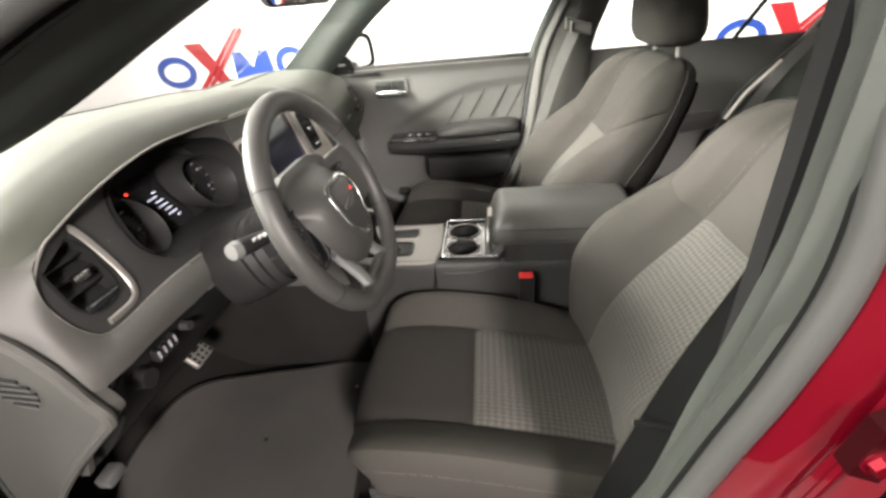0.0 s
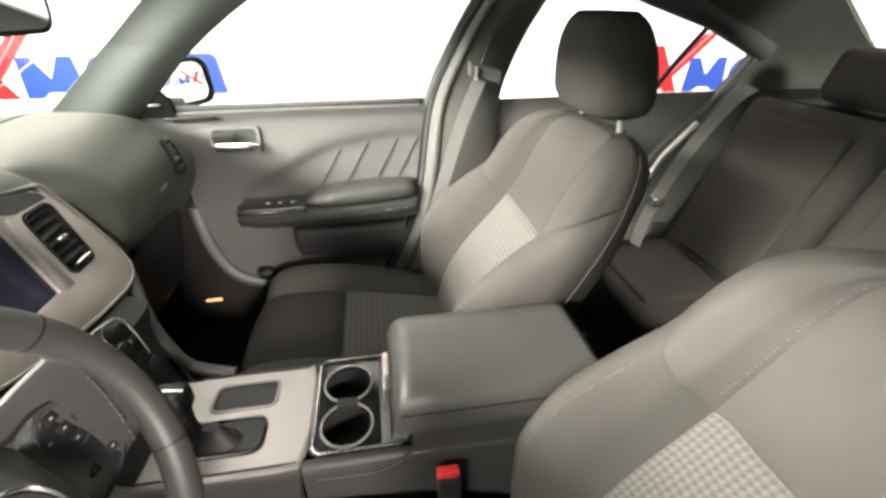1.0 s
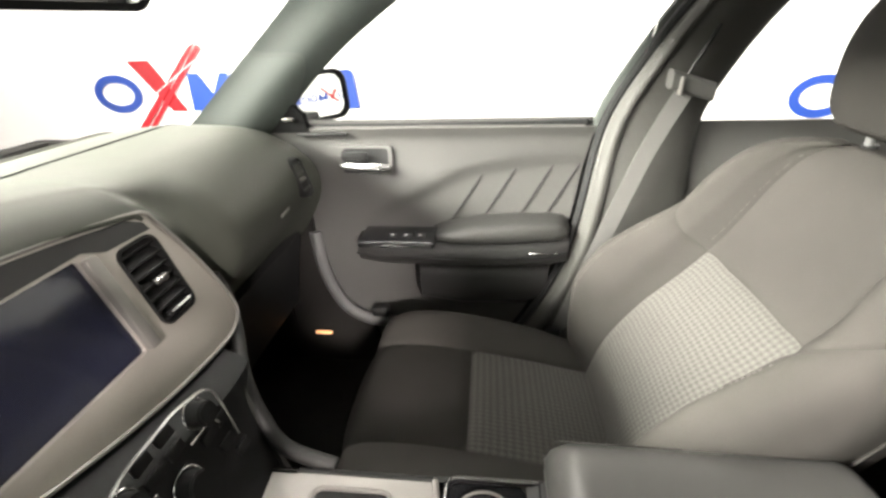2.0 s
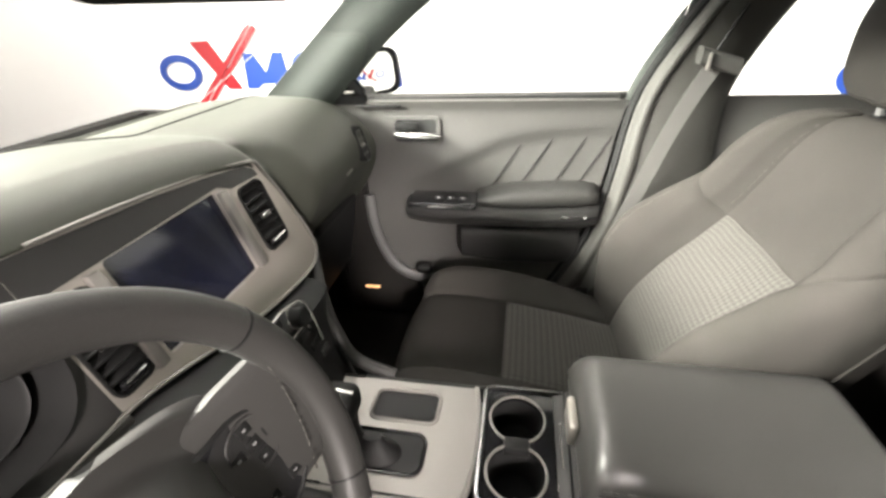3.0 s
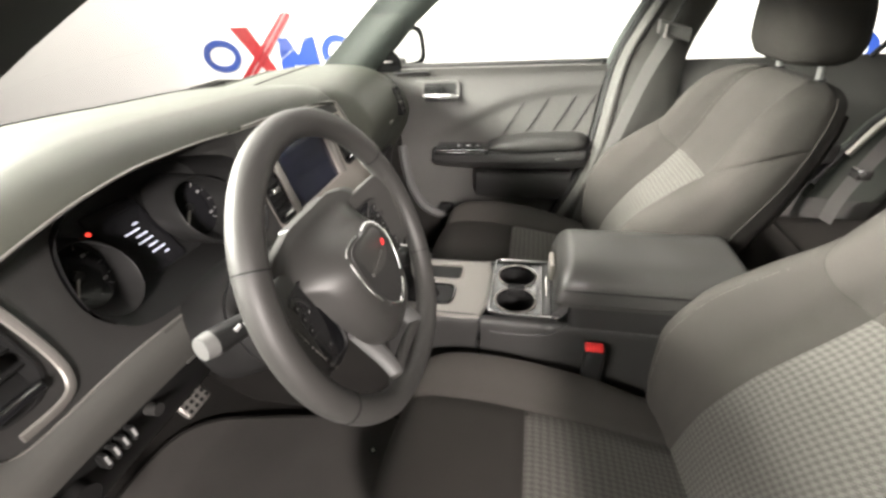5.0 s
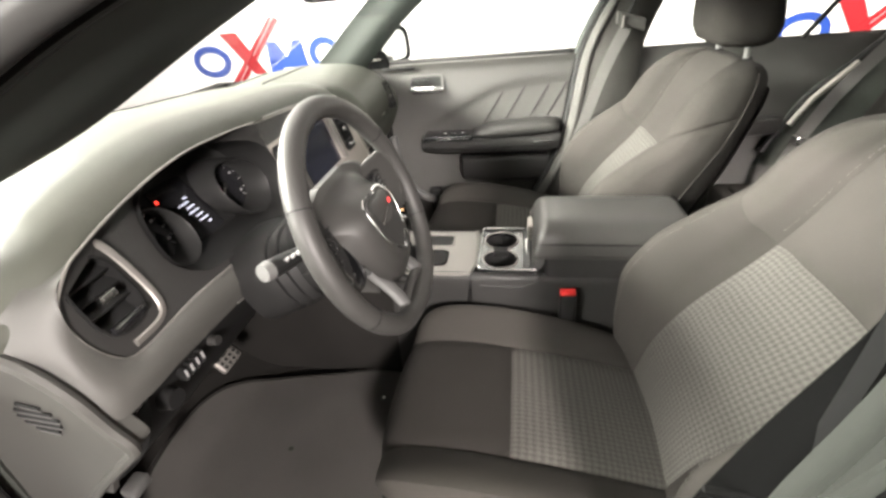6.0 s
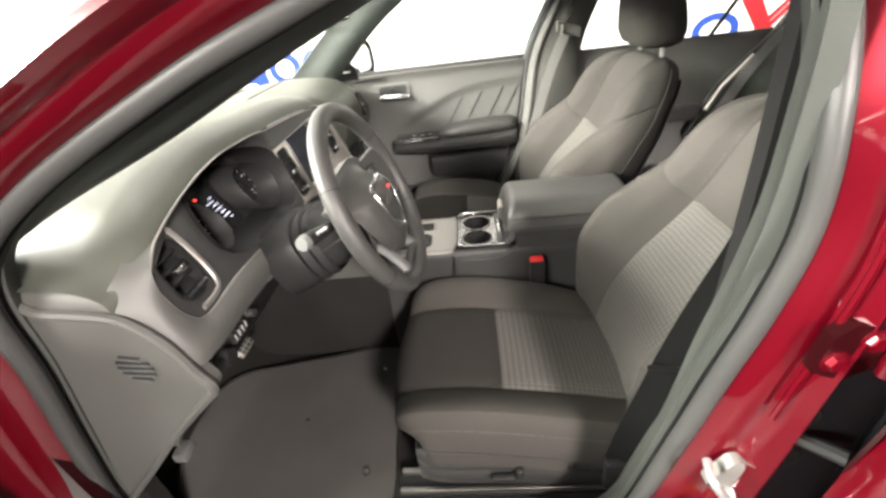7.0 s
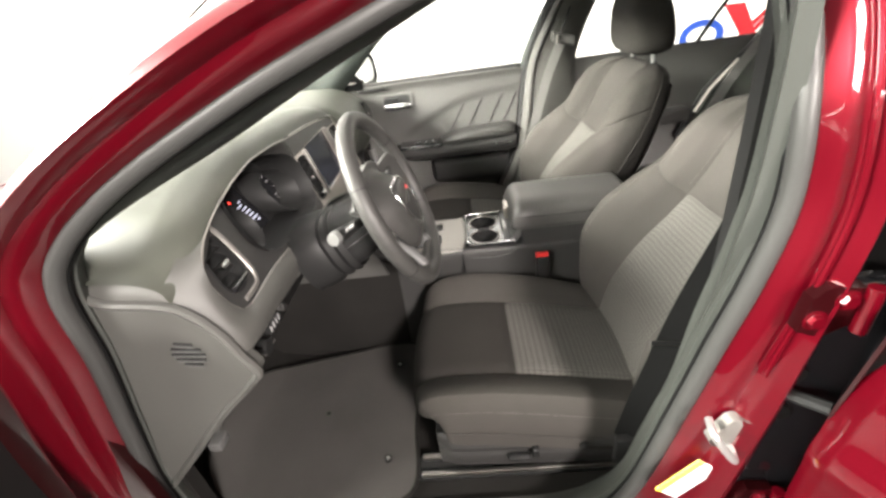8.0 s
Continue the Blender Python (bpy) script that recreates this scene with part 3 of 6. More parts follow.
bez = [(-0.63, 0.850), (-0.50, 0.851), (-0.35, 0.840), (-0.25, 0.828), (-0.17, 0.826), (-0.11, 0.815), (-0.04, 0.797), (0.04, 0.780), (0.13, 0.768), (0.208, 0.764), (0.244, 0.775), (0.256, 0.80), (0.245, 0.87), (0.216, 0.955), (0.185, 0.982), (0.0, 1.003), (-0.18, 1.0135), (-0.32, 1.018), (-0.52, 1.006), (-0.61, 0.981), (-0.655, 0.958), (-0.672, 0.92), (-0.662, 0.872)]
bez = [(p.x, p.y) for p in smooth_line([(a, b, 0) for a, b in bez], 80, True)]
vent_l = rrect(-0.650, -0.580, 0.878, 0.972, 0.03)
clus = [(p.x, p.y) for p in smooth_line([(-0.51, 0.92, 0), (-0.47, 0.985, 0), (-0.36, 1.005, 0), (-0.22, 0.99, 0), (-0.19, 0.92, 0), (-0.22, 0.862, 0), (-0.30, 0.853, 0), (-0.43, 0.860, 0), (-0.49, 0.875, 0)], 48, True)]
vent_c1 = rrect(-0.175, -0.125, 0.84, 0.955, 0.012)
scr = rrect(-0.10, 0.095, 0.835, 0.965, 0.006)
vent_c2 = rrect(0.136, 0.198, 0.842, 0.95, 0.012)
SPLIT = -0.1805


def clip_loop(loop, keep_right):
    """The part of a loop on one side of the line a = SPLIT."""
    out = []
    for (a, b), (c, d) in zip(loop, loop[1:] + loop[:1]):
        inside = (a > SPLIT) == keep_right
        if inside:
            out.append((a, b))
        if (a > SPLIT) != (c > SPLIT):
            f = (SPLIT - a) / (c - a)
            out.append((SPLIT, b + (d - b) * f))
    return out


bp = part("bezel", plate(clip_loop(bez, True), [vent_c1, scr, vent_c2], lambda a, b, d: face(a, b, d - 0.006), 0.01), BEZEL, dash, "satin grey centre bezel")
part("instrument_bezel", plate(clip_loop(bez, False), [vent_l, clus], lambda a, b, d: face(a, b, d - 0.006), 0.01), DARK, dash, "dark instrument surround")
# Charcoal plate over the bezel's top paints in the brow's shade.
part("brow_shade", plate([(-0.18, 0.966), (0.102, 0.970), (0.128, 0.958), (0.20, 0.955), (0.196, 0.966), (0.176, 0.977), (0.09, 0.989), (0.0, 0.998), (-0.18, 1.010)], [], lambda a, b, d: face(a, b, d - 0.0035), 0.003), DARK, bp, "dark plate for the shade under the brow")
part("bezel_edge", tube([face(a, b, -0.004) for a, b in bez if a > -0.19], 0.0029, 8, False, up=(1, 0, 0)), SATIN, bp, "satin edge line")
k0 = next(i for i, p in enumerate(bez) if p[0] > -0.19)
k1 = max(i for i, p in enumerate(bez) if p[0] > -0.19)
left = [lip(-0.19 - 0.455 * i / 40, 0.002, 0.0) for i in range(41)] + [Vector(face(a, b, -0.004)) for a, b in bez[k1:] + bez[:k0 + 1] if b < 0.955]
part("bezel_edge", tube(smooth_line(left[::3] + left[-1:], 120), 0.0019, 8, False, up=(1, 0, 0)), SATIN, bp, "thin satin edge line")


def underside(u, v):
    """The hollow under the brow, from its lip in to the instruments."""
    y = -0.655 + 0.475 * u
    a, b = lip(y, -0.002, -0.003), Vector(face(y, lerp_table(LIP_Z, y) - 0.020, -0.004))
    return a.lerp(b, v) + Vector((0, 0, 0.006 * math.sin(math.pi * v)))


# Darker than the top pad, so the hollow's shade is in the colour.
part("hood_underside", sheet(underside, 48, 10), DARK, dash, "underside of the instrument brow, charcoal for its shade")


def rail(u, v):
    """The soft rail under the instrument bezel, with its lip."""
    y = -0.47 + 0.29 * u
    top = lerp_table([(-0.705, 0.885), (-0.665, 0.872), (-0.63, 0.849), (-0.50, 0.85), (-0.35, 0.84), (-0.25, 0.828), (-0.17, 0.826)], y)
    low = lerp_table([(-0.71, 0.805), (-0.57, 0.806), (-0.485, 0.795), (-0.35, 0.785), (-0.18, 0.80)], y)
    if v < 0.8:
        f = v / 0.8
        return (-0.321 + 0.016 * f - 0.28 * (top - 0.88) * (1 - f), y, top + (low - top) * f)
    f = (v - 0.8) / 0.2
    return (-0.302 - 0.045 * f, y, low - 0.010 * math.sin(f * math.pi / 2))


CORNER_IN = smooth_line([face(a, b, -0.002) for a, b in ((-0.40, 0.845), (-0.50, 0.851), (-0.60, 0.850), (-0.642, 0.853), (-0.664, 0.875), (-0.672, 0.92))] + [lip(y, 0, -0.003) for y in (-0.655, -0.61, -0.53, -0.44)], 64)
CORNER_OUT = smooth_line([(-0.306, -0.40, 0.788), (-0.304, -0.50, 0.796), (-0.300, -0.60, 0.806), (-0.300, -0.668, 0.808), (-0.312, -0.706, 0.815), (-0.345, -0.708, 0.885), (-0.383, -0.708, 0.937), (-0.377, -0.668, 0.969)] + [lip(y, -0.024, 0.010) for y in (-0.56, -0.44)], 64)


def corner(u, v):
    a, b = CORNER_IN[round(63 * u)], CORNER_OUT[round(63 * u)]
    f = min(1, v / 0.8)
    p = a.lerp(b, f) + Vector((0.6, -0.45, 0.35)) * 0.013 * math.sin(math.pi * f) * (1 - min(1, max(0, u - 0.42) / 0.24))
    if v > 0.8:
        g = (v - 0.8) / 0.2 * (1 - min(1, max(0, u - 0.5) / 0.1))
        p = p + Vector((-0.045 * g, 0.01 * g, -0.012 * math.sin(g * math.pi / 2)))
    return p


def shoulder_strip(u, v):
    """The roll between the top pad's end and the end cap."""
    x = -0.68 + 0.335 * u
    z = lerp_table([(-0.68, 0.968), (-0.49, 0.966), (-0.41, 0.955), (-0.383, 0.940), (-0.345, 0.888)], x)
    return (x, -0.703 - 0.010 * math.sin(v * math.pi / 2) - 0.002 * v, z - 0.030 * v * v - 0.004 * v)


part("side_roll", sheet(shoulder_strip, 24, 10), RAIL, dash, "soft grey roll above the end cap")
part("corner_pad", sheet(corner, 63, 20), RAIL, dash, "soft grey corner of the dashboard")
part("lower_rail", sheet(rail, 40, 20, -0.006), RAIL, dash, "soft grey rail below the instruments")
part("back_panel", sheet(lambda u, v: face(-0.66 + 0.93 * u, 0.80 + 0.19 * v, -0.14), 2, 2, 0.01), BLACK, dash)


def vent(a0, a1, b0, b1, n, parent):
    hold = part("vent", plate(rrect(a0 - 0.002, a1 + 0.002, b0 - 0.002, b1 + 0.002, 0.014 if a0 > -0.3 else 0.031), [rrect(a0 + 0.001, a1 - 0.001, b0 + 0.001, b1 - 0.001, 0.012 if a0 > -0.3 else 0.029)], lambda a, b, d: face(a, b, d - 0.003), 0.05), BLACK, parent)
    for i in range(n):
        z = b0 + (b1 - b0) * (i + 0.6) / n
        c = face((a0 + a1) / 2, z, -0.016)
        part("slat", box(-0.016, 0.012, -(a1 - a0) / 2, (a1 - a0) / 2, -0.0018, 0.0018, 0.0008, 1, m=Matrix.Translation((c[0] - (0.012 if a0 < -0.3 else 0), c[1], c[2])) @ pose(0, 0, 0, 0, 22, 0)), BLACK, hold)
    c = face((a0 + a1) / 2, (b0 + b1) / 2, -0.003)
    part("tab", box(c[0] - 0.006, c[0] + 0.004, c[1] - 0.012, c[1] + 0.012, c[2] - 0.005, c[2] + 0.005, 0.002), CHROME, hold, "chrome tab")
    c = face((a0 + a1) / 2, b0 + 0.010, -0.003)
    part("wheel", box(c[0] - 0.004, c[0] + 0.004, a0 + 0.008, a1 - 0.008, c[2] - 0.006, c[2] + 0.006, 0.003), PIANO, hold)
    part("wheel_edge", tube([(c[0] + 0.004, a0 + 0.012, c[2] + 0.005), (c[0] + 0.005, (a0 + a1) / 2, c[2] + 0.006), (c[0] + 0.004, a1 - 0.012, c[2] + 0.005)], 0.0016, 6), CHROME, hold, "chrome edge")


vent(-0.650, -0.580, 0.878, 0.972, 5, dash)
vent(-0.175, -0.125, 0.84, 0.955, 9, dash)
vent(0.136, 0.198, 0.842, 0.95, 7, dash)
part("frame_edge", tube(smooth_line([face(a, b, -0.003) for a, b in ((-0.60, 0.987), (-0.578, 0.978), (-0.568, 0.955), (-0.565, 0.90), (-0.572, 0.872), (-0.59, 0.862), (-0.63, 0.862))], 30), 0.0055, 8, flat=0.6, up=(1, 0, 0)), SATIN, dash, "satin silver vent edge")
part("touchscreen", plate(scr, [], lambda a, b, d: face(a, b, d - 0.012), 0.01), SCREEN, dash, "dark switched-off display")
for a0 in (-0.118, 0.104):
    part("pillar_strip", box(-0.012, 0.004, -0.008, 0.008, -0.066, 0.066, 0.003, m=Matrix.Translation(face(a0, 0.90, 0)) @ pose(0, 0, 0, 0, -15.6, 0)), SATIN, dash)

# instrument cluster: a deep hooded recess, two tubes and a display between them
cl = part("cluster_hood", rings([[face(a, b, 0.004) for a, b in clus], [face(a * 0.95 - 0.34 * 0.05, 0.91 + (b - 0.91) * 0.95, -0.02) for a, b in clus], [face(a * 0.92 - 0.34 * 0.08, 0.91 + (b - 0.91) * 0.92, -0.09) for a, b in clus]], True, False), BLACK, dash)
part("cluster_face", plate([(a * 0.94 - 0.34 * 0.06, 0.91 + (b - 0.91) * 0.94) for a, b in clus], [], lambda a, b, d: face(a, b, d - 0.086), 0.005), BLACK, cl)


def gauge(a, b, r, lo, hi):
    """A dial at the bottom of a short flared tube."""
    ring = lambda k, d: [face(a + r * k * math.cos(q), b + r * k * math.sin(q), d) for q in [i * math.pi / 24 for i in range(48)]]
    g = part("gauge", rings([ring(1.10, lo), ring(1.07, hi - 0.004), ring(1.02, hi), ring(0.97, hi - 0.003), ring(0.90, lo)], True, False), BLACK, cl, "dark flared gauge tube")
    part("dial", rings([ring(0.93, lo + 0.002), ring(0.60, lo + 0.002), ring(0.58, lo + 0.006), ring(0.05, lo + 0.006)], True, True), PIANO, g)
    for i in range(13):
        q = radians(225 - 22.5 * i)
        part("tick", tube([face(a + r * k * math.cos(q), b + r * k * math.sin(q), lo + 0.004) for k in (0.86, 0.74 if i % 2 == 0 else 0.80)], 0.0007, 4), INK, g)
    for i in range(5):
        q = radians(215 - 62.5 * i)
        p = face(a + r * 0.68 * math.cos(q), b + r * 0.68 * math.sin(q), lo + 0.004)
        part("number_bar", box(p[0] - 0.0004, p[0] + 0.0006, p[1] - 0.003, p[1] + 0.003, p[2] - 0.0018, p[2] + 0.0018, 0, 1), INK, g)
    part("needle", tube([face(a, b, lo + 0.008), face(a - r * 0.55, b - r * 0.50, lo + 0.008)], [0.0022, 0.0009], 6), BEZEL, g)
    part("needle_hub", tube([face(a, b, lo + 0.004), face(a, b, lo + 0.011)], 0.007, 16), BLACK, g)


gauge(-0.459, 0.916, 0.044, -0.070, -0.028)
gauge(-0.262, 0.914, 0.050, -0.075, -0.022)
disp = part("display", plate(rrect(-0.395, -0.312, 0.862, 0.958, 0.006), [], lambda a, b, d: face(a, b, d - 0.081), 0.004), PIANO, cl, "dark display with lit white marks")
for a0, w, z in ((-0.340, 0.010, 0.926), (-0.353, 0.026, 0.919), (-0.345, 0.020, 0.911), (-0.347, 0.026, 0.903), (-0.343, 0.018, 0.895), (-0.342, 0.024, 0.887), (-0.335, 0.008, 0.879)):
    part("display_mark", plate(rrect(a0 - w / 2, a0 + w / 2, z - 0.0008, z + 0.0008, 0.0006, 2), [], lambda a, b, d: face(a, b, d - 0.079), 0.001), LIT, disp, "lit white marks")

part("warning_lamp", plate(rrect(-0.431, -0.426, 0.957, 0.961, 0.0015, 3), [], lambda a, b, d: face(a, b, d - 0.026), 0.002), LIT_RED, cl, "glowing red warning lamp")
# centre stack
def stack(y, z, d):
    return (-0.266 + (0.82 - z) * 0.28 + d, y, z)


def stack_w(z):
    return lerp_table([(0.58, 0.122), (0.70, 0.132), (0.755, 0.150), (0.80, 0.184), (0.84, 0.198)], z)


BOTTOM = [(-0.25, 0.828), (-0.17, 0.826), (-0.11, 0.815), (-0.04, 0.797), (0.04, 0.780), (0.13, 0.768), (0.215, 0.764)]


def panel_face(u, v):
    y = (2 * u - 1) * stack_w(0.82 - 0.235 * v)
    top = lerp_table(BOTTOM, y) - 0.006
    z = top + (0.585 - top) * v
    k = min(1, v / 0.09)
    k = k * k * (3 - 2 * k)
    p, q = Vector(face(y, z, -0.012)), Vector(stack(y, z, -0.010 * (2 * u - 1) ** 4))
    return p.lerp(q, k)


st = part("control_panel", sheet(panel_face, 24, 30, -0.03), BLACK, dash, "black climate control panel")
for a, z, r in ((-0.058, 0.771, 0.017), (0.058, 0.771, 0.017), (0.0, 0.72, 0.02)):
    bm = bmesh.new()
    bmesh.ops.create_cone(bm, cap_ends=True, segments=28, radius1=r, radius2=r * 0.9, depth=0.022)
    bmesh.ops.bevel(bm, geom=[e for e in bm.edges if e.calc_face_angle(0) > 1], offset=0.002, segments=2, affect="EDGES")
    kn = part("knob", bm, BLACK, st, "", Matrix.Translation(stack(a, z, 0.011)) @ pose(0, 0, 0, 0, 74, 0))
    part("knob_ring", tube([stack(a + r * 1.05 * math.cos(q), z + r * 1.05 * math.sin(q), 0.003) for q in [i * math.pi / 16 for i in range(32)]], 0.0015, 6, True, up=(1, 0, 0)), CHROME, st)
for a, z in ((-0.02, 0.785), (0.015, 0.785), (-0.02, 0.762), (0.015, 0.762), (-0.085, 0.735), (-0.055, 0.735), (0.055, 0.735), (0.085, 0.735), (-0.07, 0.705), (0.07, 0.705), (-0.085, 0.68), (0.085, 0.68)):
    part("button", box(-0.004, 0.0012, -0.012, 0.012, -0.007, 0.007, 0.001, m=Matrix.Translation(stack(a, z, 0.002)) @ pose(0, 0, 0, 0, -16, 0)), BLACK, st)
    part("button_mark", box(0, 0.0022, -0.004, 0.004, -0.0012, 0.0012, 0, 1, m=Matrix.Translation(stack(a, z, 0.0005)) @ pose(0, 0, 0, 0, -16, 0)), INK, st)
for sg in (-1, 1):
    part("trim_line", tube(smooth_line([stack(sg * a, b, 0.003) for a, b in ((0.0, 0.796), (0.03, 0.796), (0.05, 0.793), (0.085, 0.782), (0.094, 0.76), (0.088, 0.70))], 20), 0.0020, 6), CHROME, st)
    part("trim_line", tube([stack(sg * a, b, 0.003) for a, b in ((0.03, 0.75), (0.07, 0.75), (0.076, 0.735))], 0.0014, 6), CHROME, st)
for sg in (-1, 1):
    part("side_panel", sheet(lambda u, v: (lambda z: (stack(0, z, -0.008)[0] - 0.30 * u, sg * (stack_w(z) + 0.004 + 0.05 * u * (1 - v)), z))(0.725 - 0.175 * v), 10, 10, 0.008), PLASTIC, dash)
    part("side_rail", tube(smooth_line([(-0.335, sg * 0.268, 0.84), (-0.322, sg * 0.266, 0.80), (-0.300, sg * 0.235, 0.755), (-0.262, sg * 0.172, 0.716), (-0.230, sg * 0.142, 0.665), (-0.195, sg * 0.128, 0.618), (-0.12, sg * 0.122, 0.592)], 30), 0.012, 10), DARK, dash, "dark rounded edge rail")

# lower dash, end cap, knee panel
# Knee panel and glovebox lid are near black, standing for shade under the dash.
part("knee_shade_panel", sheet(lambda u, v: (-0.335 - 0.06 * v - 0.13 * v * v, -0.645 + 0.50 * u, 0.785 - 0.25 * v), 16, 10, -0.02), BLACK, dash)
part("shaded_glovebox_lid", sheet(lambda u, v: (-0.40 - 0.05 * v, 0.16 + 0.52 * u, 0.72 - 0.22 * v), 10, 8, 0.02), BLACK, dash)
cap = [(-0.51, 0.94), (-0.469, 0.934), (-0.377, 0.917), (-0.332, 0.868), (-0.31, 0.809), (-0.297, 0.775), (-0.322, 0.748), (-0.41, 0.667), (-0.53, 0.54), (-0.63, 0.45), (-0.60, 0.60), (-0.545, 0.80)]
capc = [(p.x, p.y) for p in smooth_line([(a, b, 0) for a, b in cap], 60, True)]
ec = part("end_cap", plate(capc, [], lambda a, b, d: (a, -0.719 - d, b), 0.03), RAIL, dash, "smooth end cap panel")
part("end_cap_rim", tube([(a, -0.716, b) for a, b in capc], 0.008, 8, True, up=(0, 1, 0)), RAIL, ec)
for i in range(5):
    w = 0.026 * math.cos((i - 2) * 0.5)
    z0 = 0.829 + (i - 2) * 0.0105
    part("grille_slot", tube([(-0.390 - w, -0.7195, z0 + 0.003), (-0.390 + w, -0.7195, z0 - 0.003)], 0.0030, 6), BLACK, ec)
    part("grille_rib", tube([(-0.390 - w, -0.7205, z0 - 0.0015), (-0.390 + w, -0.7205, z0 - 0.0075)], 0.0016, 6), SATIN_DARK, ec)
for y0, r in ((0.613, 0.02),):
    v = part("side_vent", rings([[(-0.332 + d - 0.25 * (b - 0.89), 0.612 + (a - 0.612) * k + 0.35 * (b - 0.89) * 0, 0.888 + (b - 0.888) * k) for a, b in rrect(0.588, 0.636, 0.842, 0.934, 0.02)] for d, k in ((-0.02, 1.0), (0.017, 1.0), (0.021, 0.94), (0.015, 0.88))]), BLACK, dash, "black oval air vent")
    for i in range(4):
        zz = 0.860 + i * 0.019
        part("slat", box(-0.33, -0.313 - 0.25 * (zz - 0.89), 0.594, 0.63, zz, zz + 0.004, 0.001, 1), PLASTIC, v)
    part("tab", box(-0.318, -0.309, 0.602, 0.622, 0.882, 0.888, 0.002), SATIN, v)
part("dash_side", plate([(-0.95, 0.60), (-0.45, 0.60), (-0.36, 0.78), (-0.37, 0.90), (-0.45, 0.955), (-0.60, 0.985), (-0.95, 0.95)], [], lambda a, b, d: (a, -0.690 - d, b), 0.01), PLASTIC, dash)
part("name_bar", box(-0.001, 0.002, -0.022, 0.022, -0.004, 0.004, 0.001, 1, m=Matrix.Translation((-0.3175, 0.51, 0.846)) @ pose(0, 0, 0, 0, 10, 4)), SATIN, dash, "small silver name plate")
hs = part("switch_panel", sheet(lambda u, v: (-0.333 - 0.10 * v * v - 0.02 * v, -0.665 + 0.175 * u, 0.79 - 0.10 * v), 10, 8, -0.012), PIANO, dash, "gloss black switch strip")
bm = bmesh.new()
bmesh.ops.create_cone(bm, cap_ends=True, segments=24, radius1=0.017, radius2=0.015, depth=0.02)
part("headlamp_knob", bm, BLACK, hs, "", Matrix.Translation((-0.334, -0.622, 0.745)) @ pose(0, 0, 0, 0, 90, 0))
for i in range(4):
    part("switch", box(-0.346, -0.330, -0.590 + 0.0125 * i, -0.582 + 0.0125 * i, 0.742, 0.766, 0.003), BLACK, hs)
    part("switch_mark", box(-0.3305, -0.329, -0.588 + 0.0125 * i, -0.585 + 0.0125 * i, 0.750, 0.763, 0, 1), INK, hs)
part("hood_release", box(-0.545, -0.515, -0.645, -0.605, 0.475, 0.50, 0.006), SATIN_DARK, dash, "grey bonnet release lever")
bm = bmesh.new()
bmesh.ops.create_cone(bm, cap_ends=True, segments=20, radius1=0.009, radius2=0.008, depth=0.016)
part("dimmer_knob", bm, DARK, hs, "", Matrix.Translation((-0.336, -0.513, 0.752)) @ pose(0, 0, 0, 0, 90, 0))


# ---- steering wheel ----
HUB = Matrix.Translation((-0.084, -0.361, 0.901)) @ pose(0, 0, 0, 0, -20.3, 0)
sw = thing("steering_wheel", "black leather three-spoke steering wheel with airbag hub", "steering wheel", (-0.084, -0.361, 0.901))


def wheel_pt(a, b, d):
    """a: to the car's right, b: up in the wheel's plane, d: towards the driver."""
    return HUB @ Vector((d, a, b))


def rim(q):
    r = 0.182
    x, z = r * math.cos(q), r * math.sin(q)
    if z < -0.155:
        z = -0.155 - (-0.155 - z) * 0.75
    return wheel_pt(x, z, 0)


def rim_arc(q0, q1, n):
    return [rim(radians(q0 + (q1 - q0) * i / n)) for i in range(n + 1)]


part("rim", tube(rim_arc(0, 360, 96)[:-1], 0.0172, 14, True, up=HUB.to_3x3() @ Vector((1, 0, 0))), LEATHER, sw, "leather wrapped rim")
for q in (30, 150, 209, 331):
    p = rim(radians(q))
    t = (rim(radians(q + 1)) - rim(radians(q - 1))).normalized()
    part("rim_seam", tube([p - t * 0.001, p + t * 0.001], 0.0178, 14), BLACK, sw)


def pad_d(x, b):
    """How far the airbag cover stands towards the driver."""
    f = (abs(x / 0.066) ** 2.6 + abs((b + 0.012) / (0.052 if b > -0.012 else 0.092)) ** 2.6) ** (1 / 2.6)
    k = min(1.0, max(0.0, f - 0.72))
    return 0.024 - 0.004 * min(1, f) ** 2 - 0.050 * (k * k * (3 - 2 * k))


def pad(u, v):
    """The airbag cover: a raised shield with soft shoulders that fall back to the spokes."""
    a = (u - 0.5) * 2
    b = -0.112 + 0.197 * v
    w = lerp_table([(-0.112, 0.030), (-0.10, 0.052), (-0.07, 0.073), (-0.03, 0.084), (0.005, 0.090), (0.025, 0.108), (0.042, 0.128), (0.056, 0.130), (0.070, 0.112), (0.079, 0.086), (0.085, 0.060)], b)
    x = a * w
    d = pad_d(x, b) - 0.010 * max(0, abs(a) - 0.85) / 0.15 * 0.8
    return wheel_pt(x, b, d)


hub = part("hub", sheet(pad, 48, 48, 0.018), HUB_VINYL, sw, "raised airbag cover with sloping shoulders")
emb = smooth_line([(0.0, 0.036, 0), (0.026, 0.036, 0), (0.043, 0.029, 0), (0.050, 0.012, 0), (0.049, -0.012, 0), (0.041, -0.036, 0), (0.025, -0.058, 0), (0.0, -0.073, 0), (-0.025, -0.058, 0), (-0.041, -0.036, 0), (-0.049, -0.012, 0), (-0.050, 0.012, 0), (-0.043, 0.029, 0), (-0.026, 0.036, 0)], 60, True)
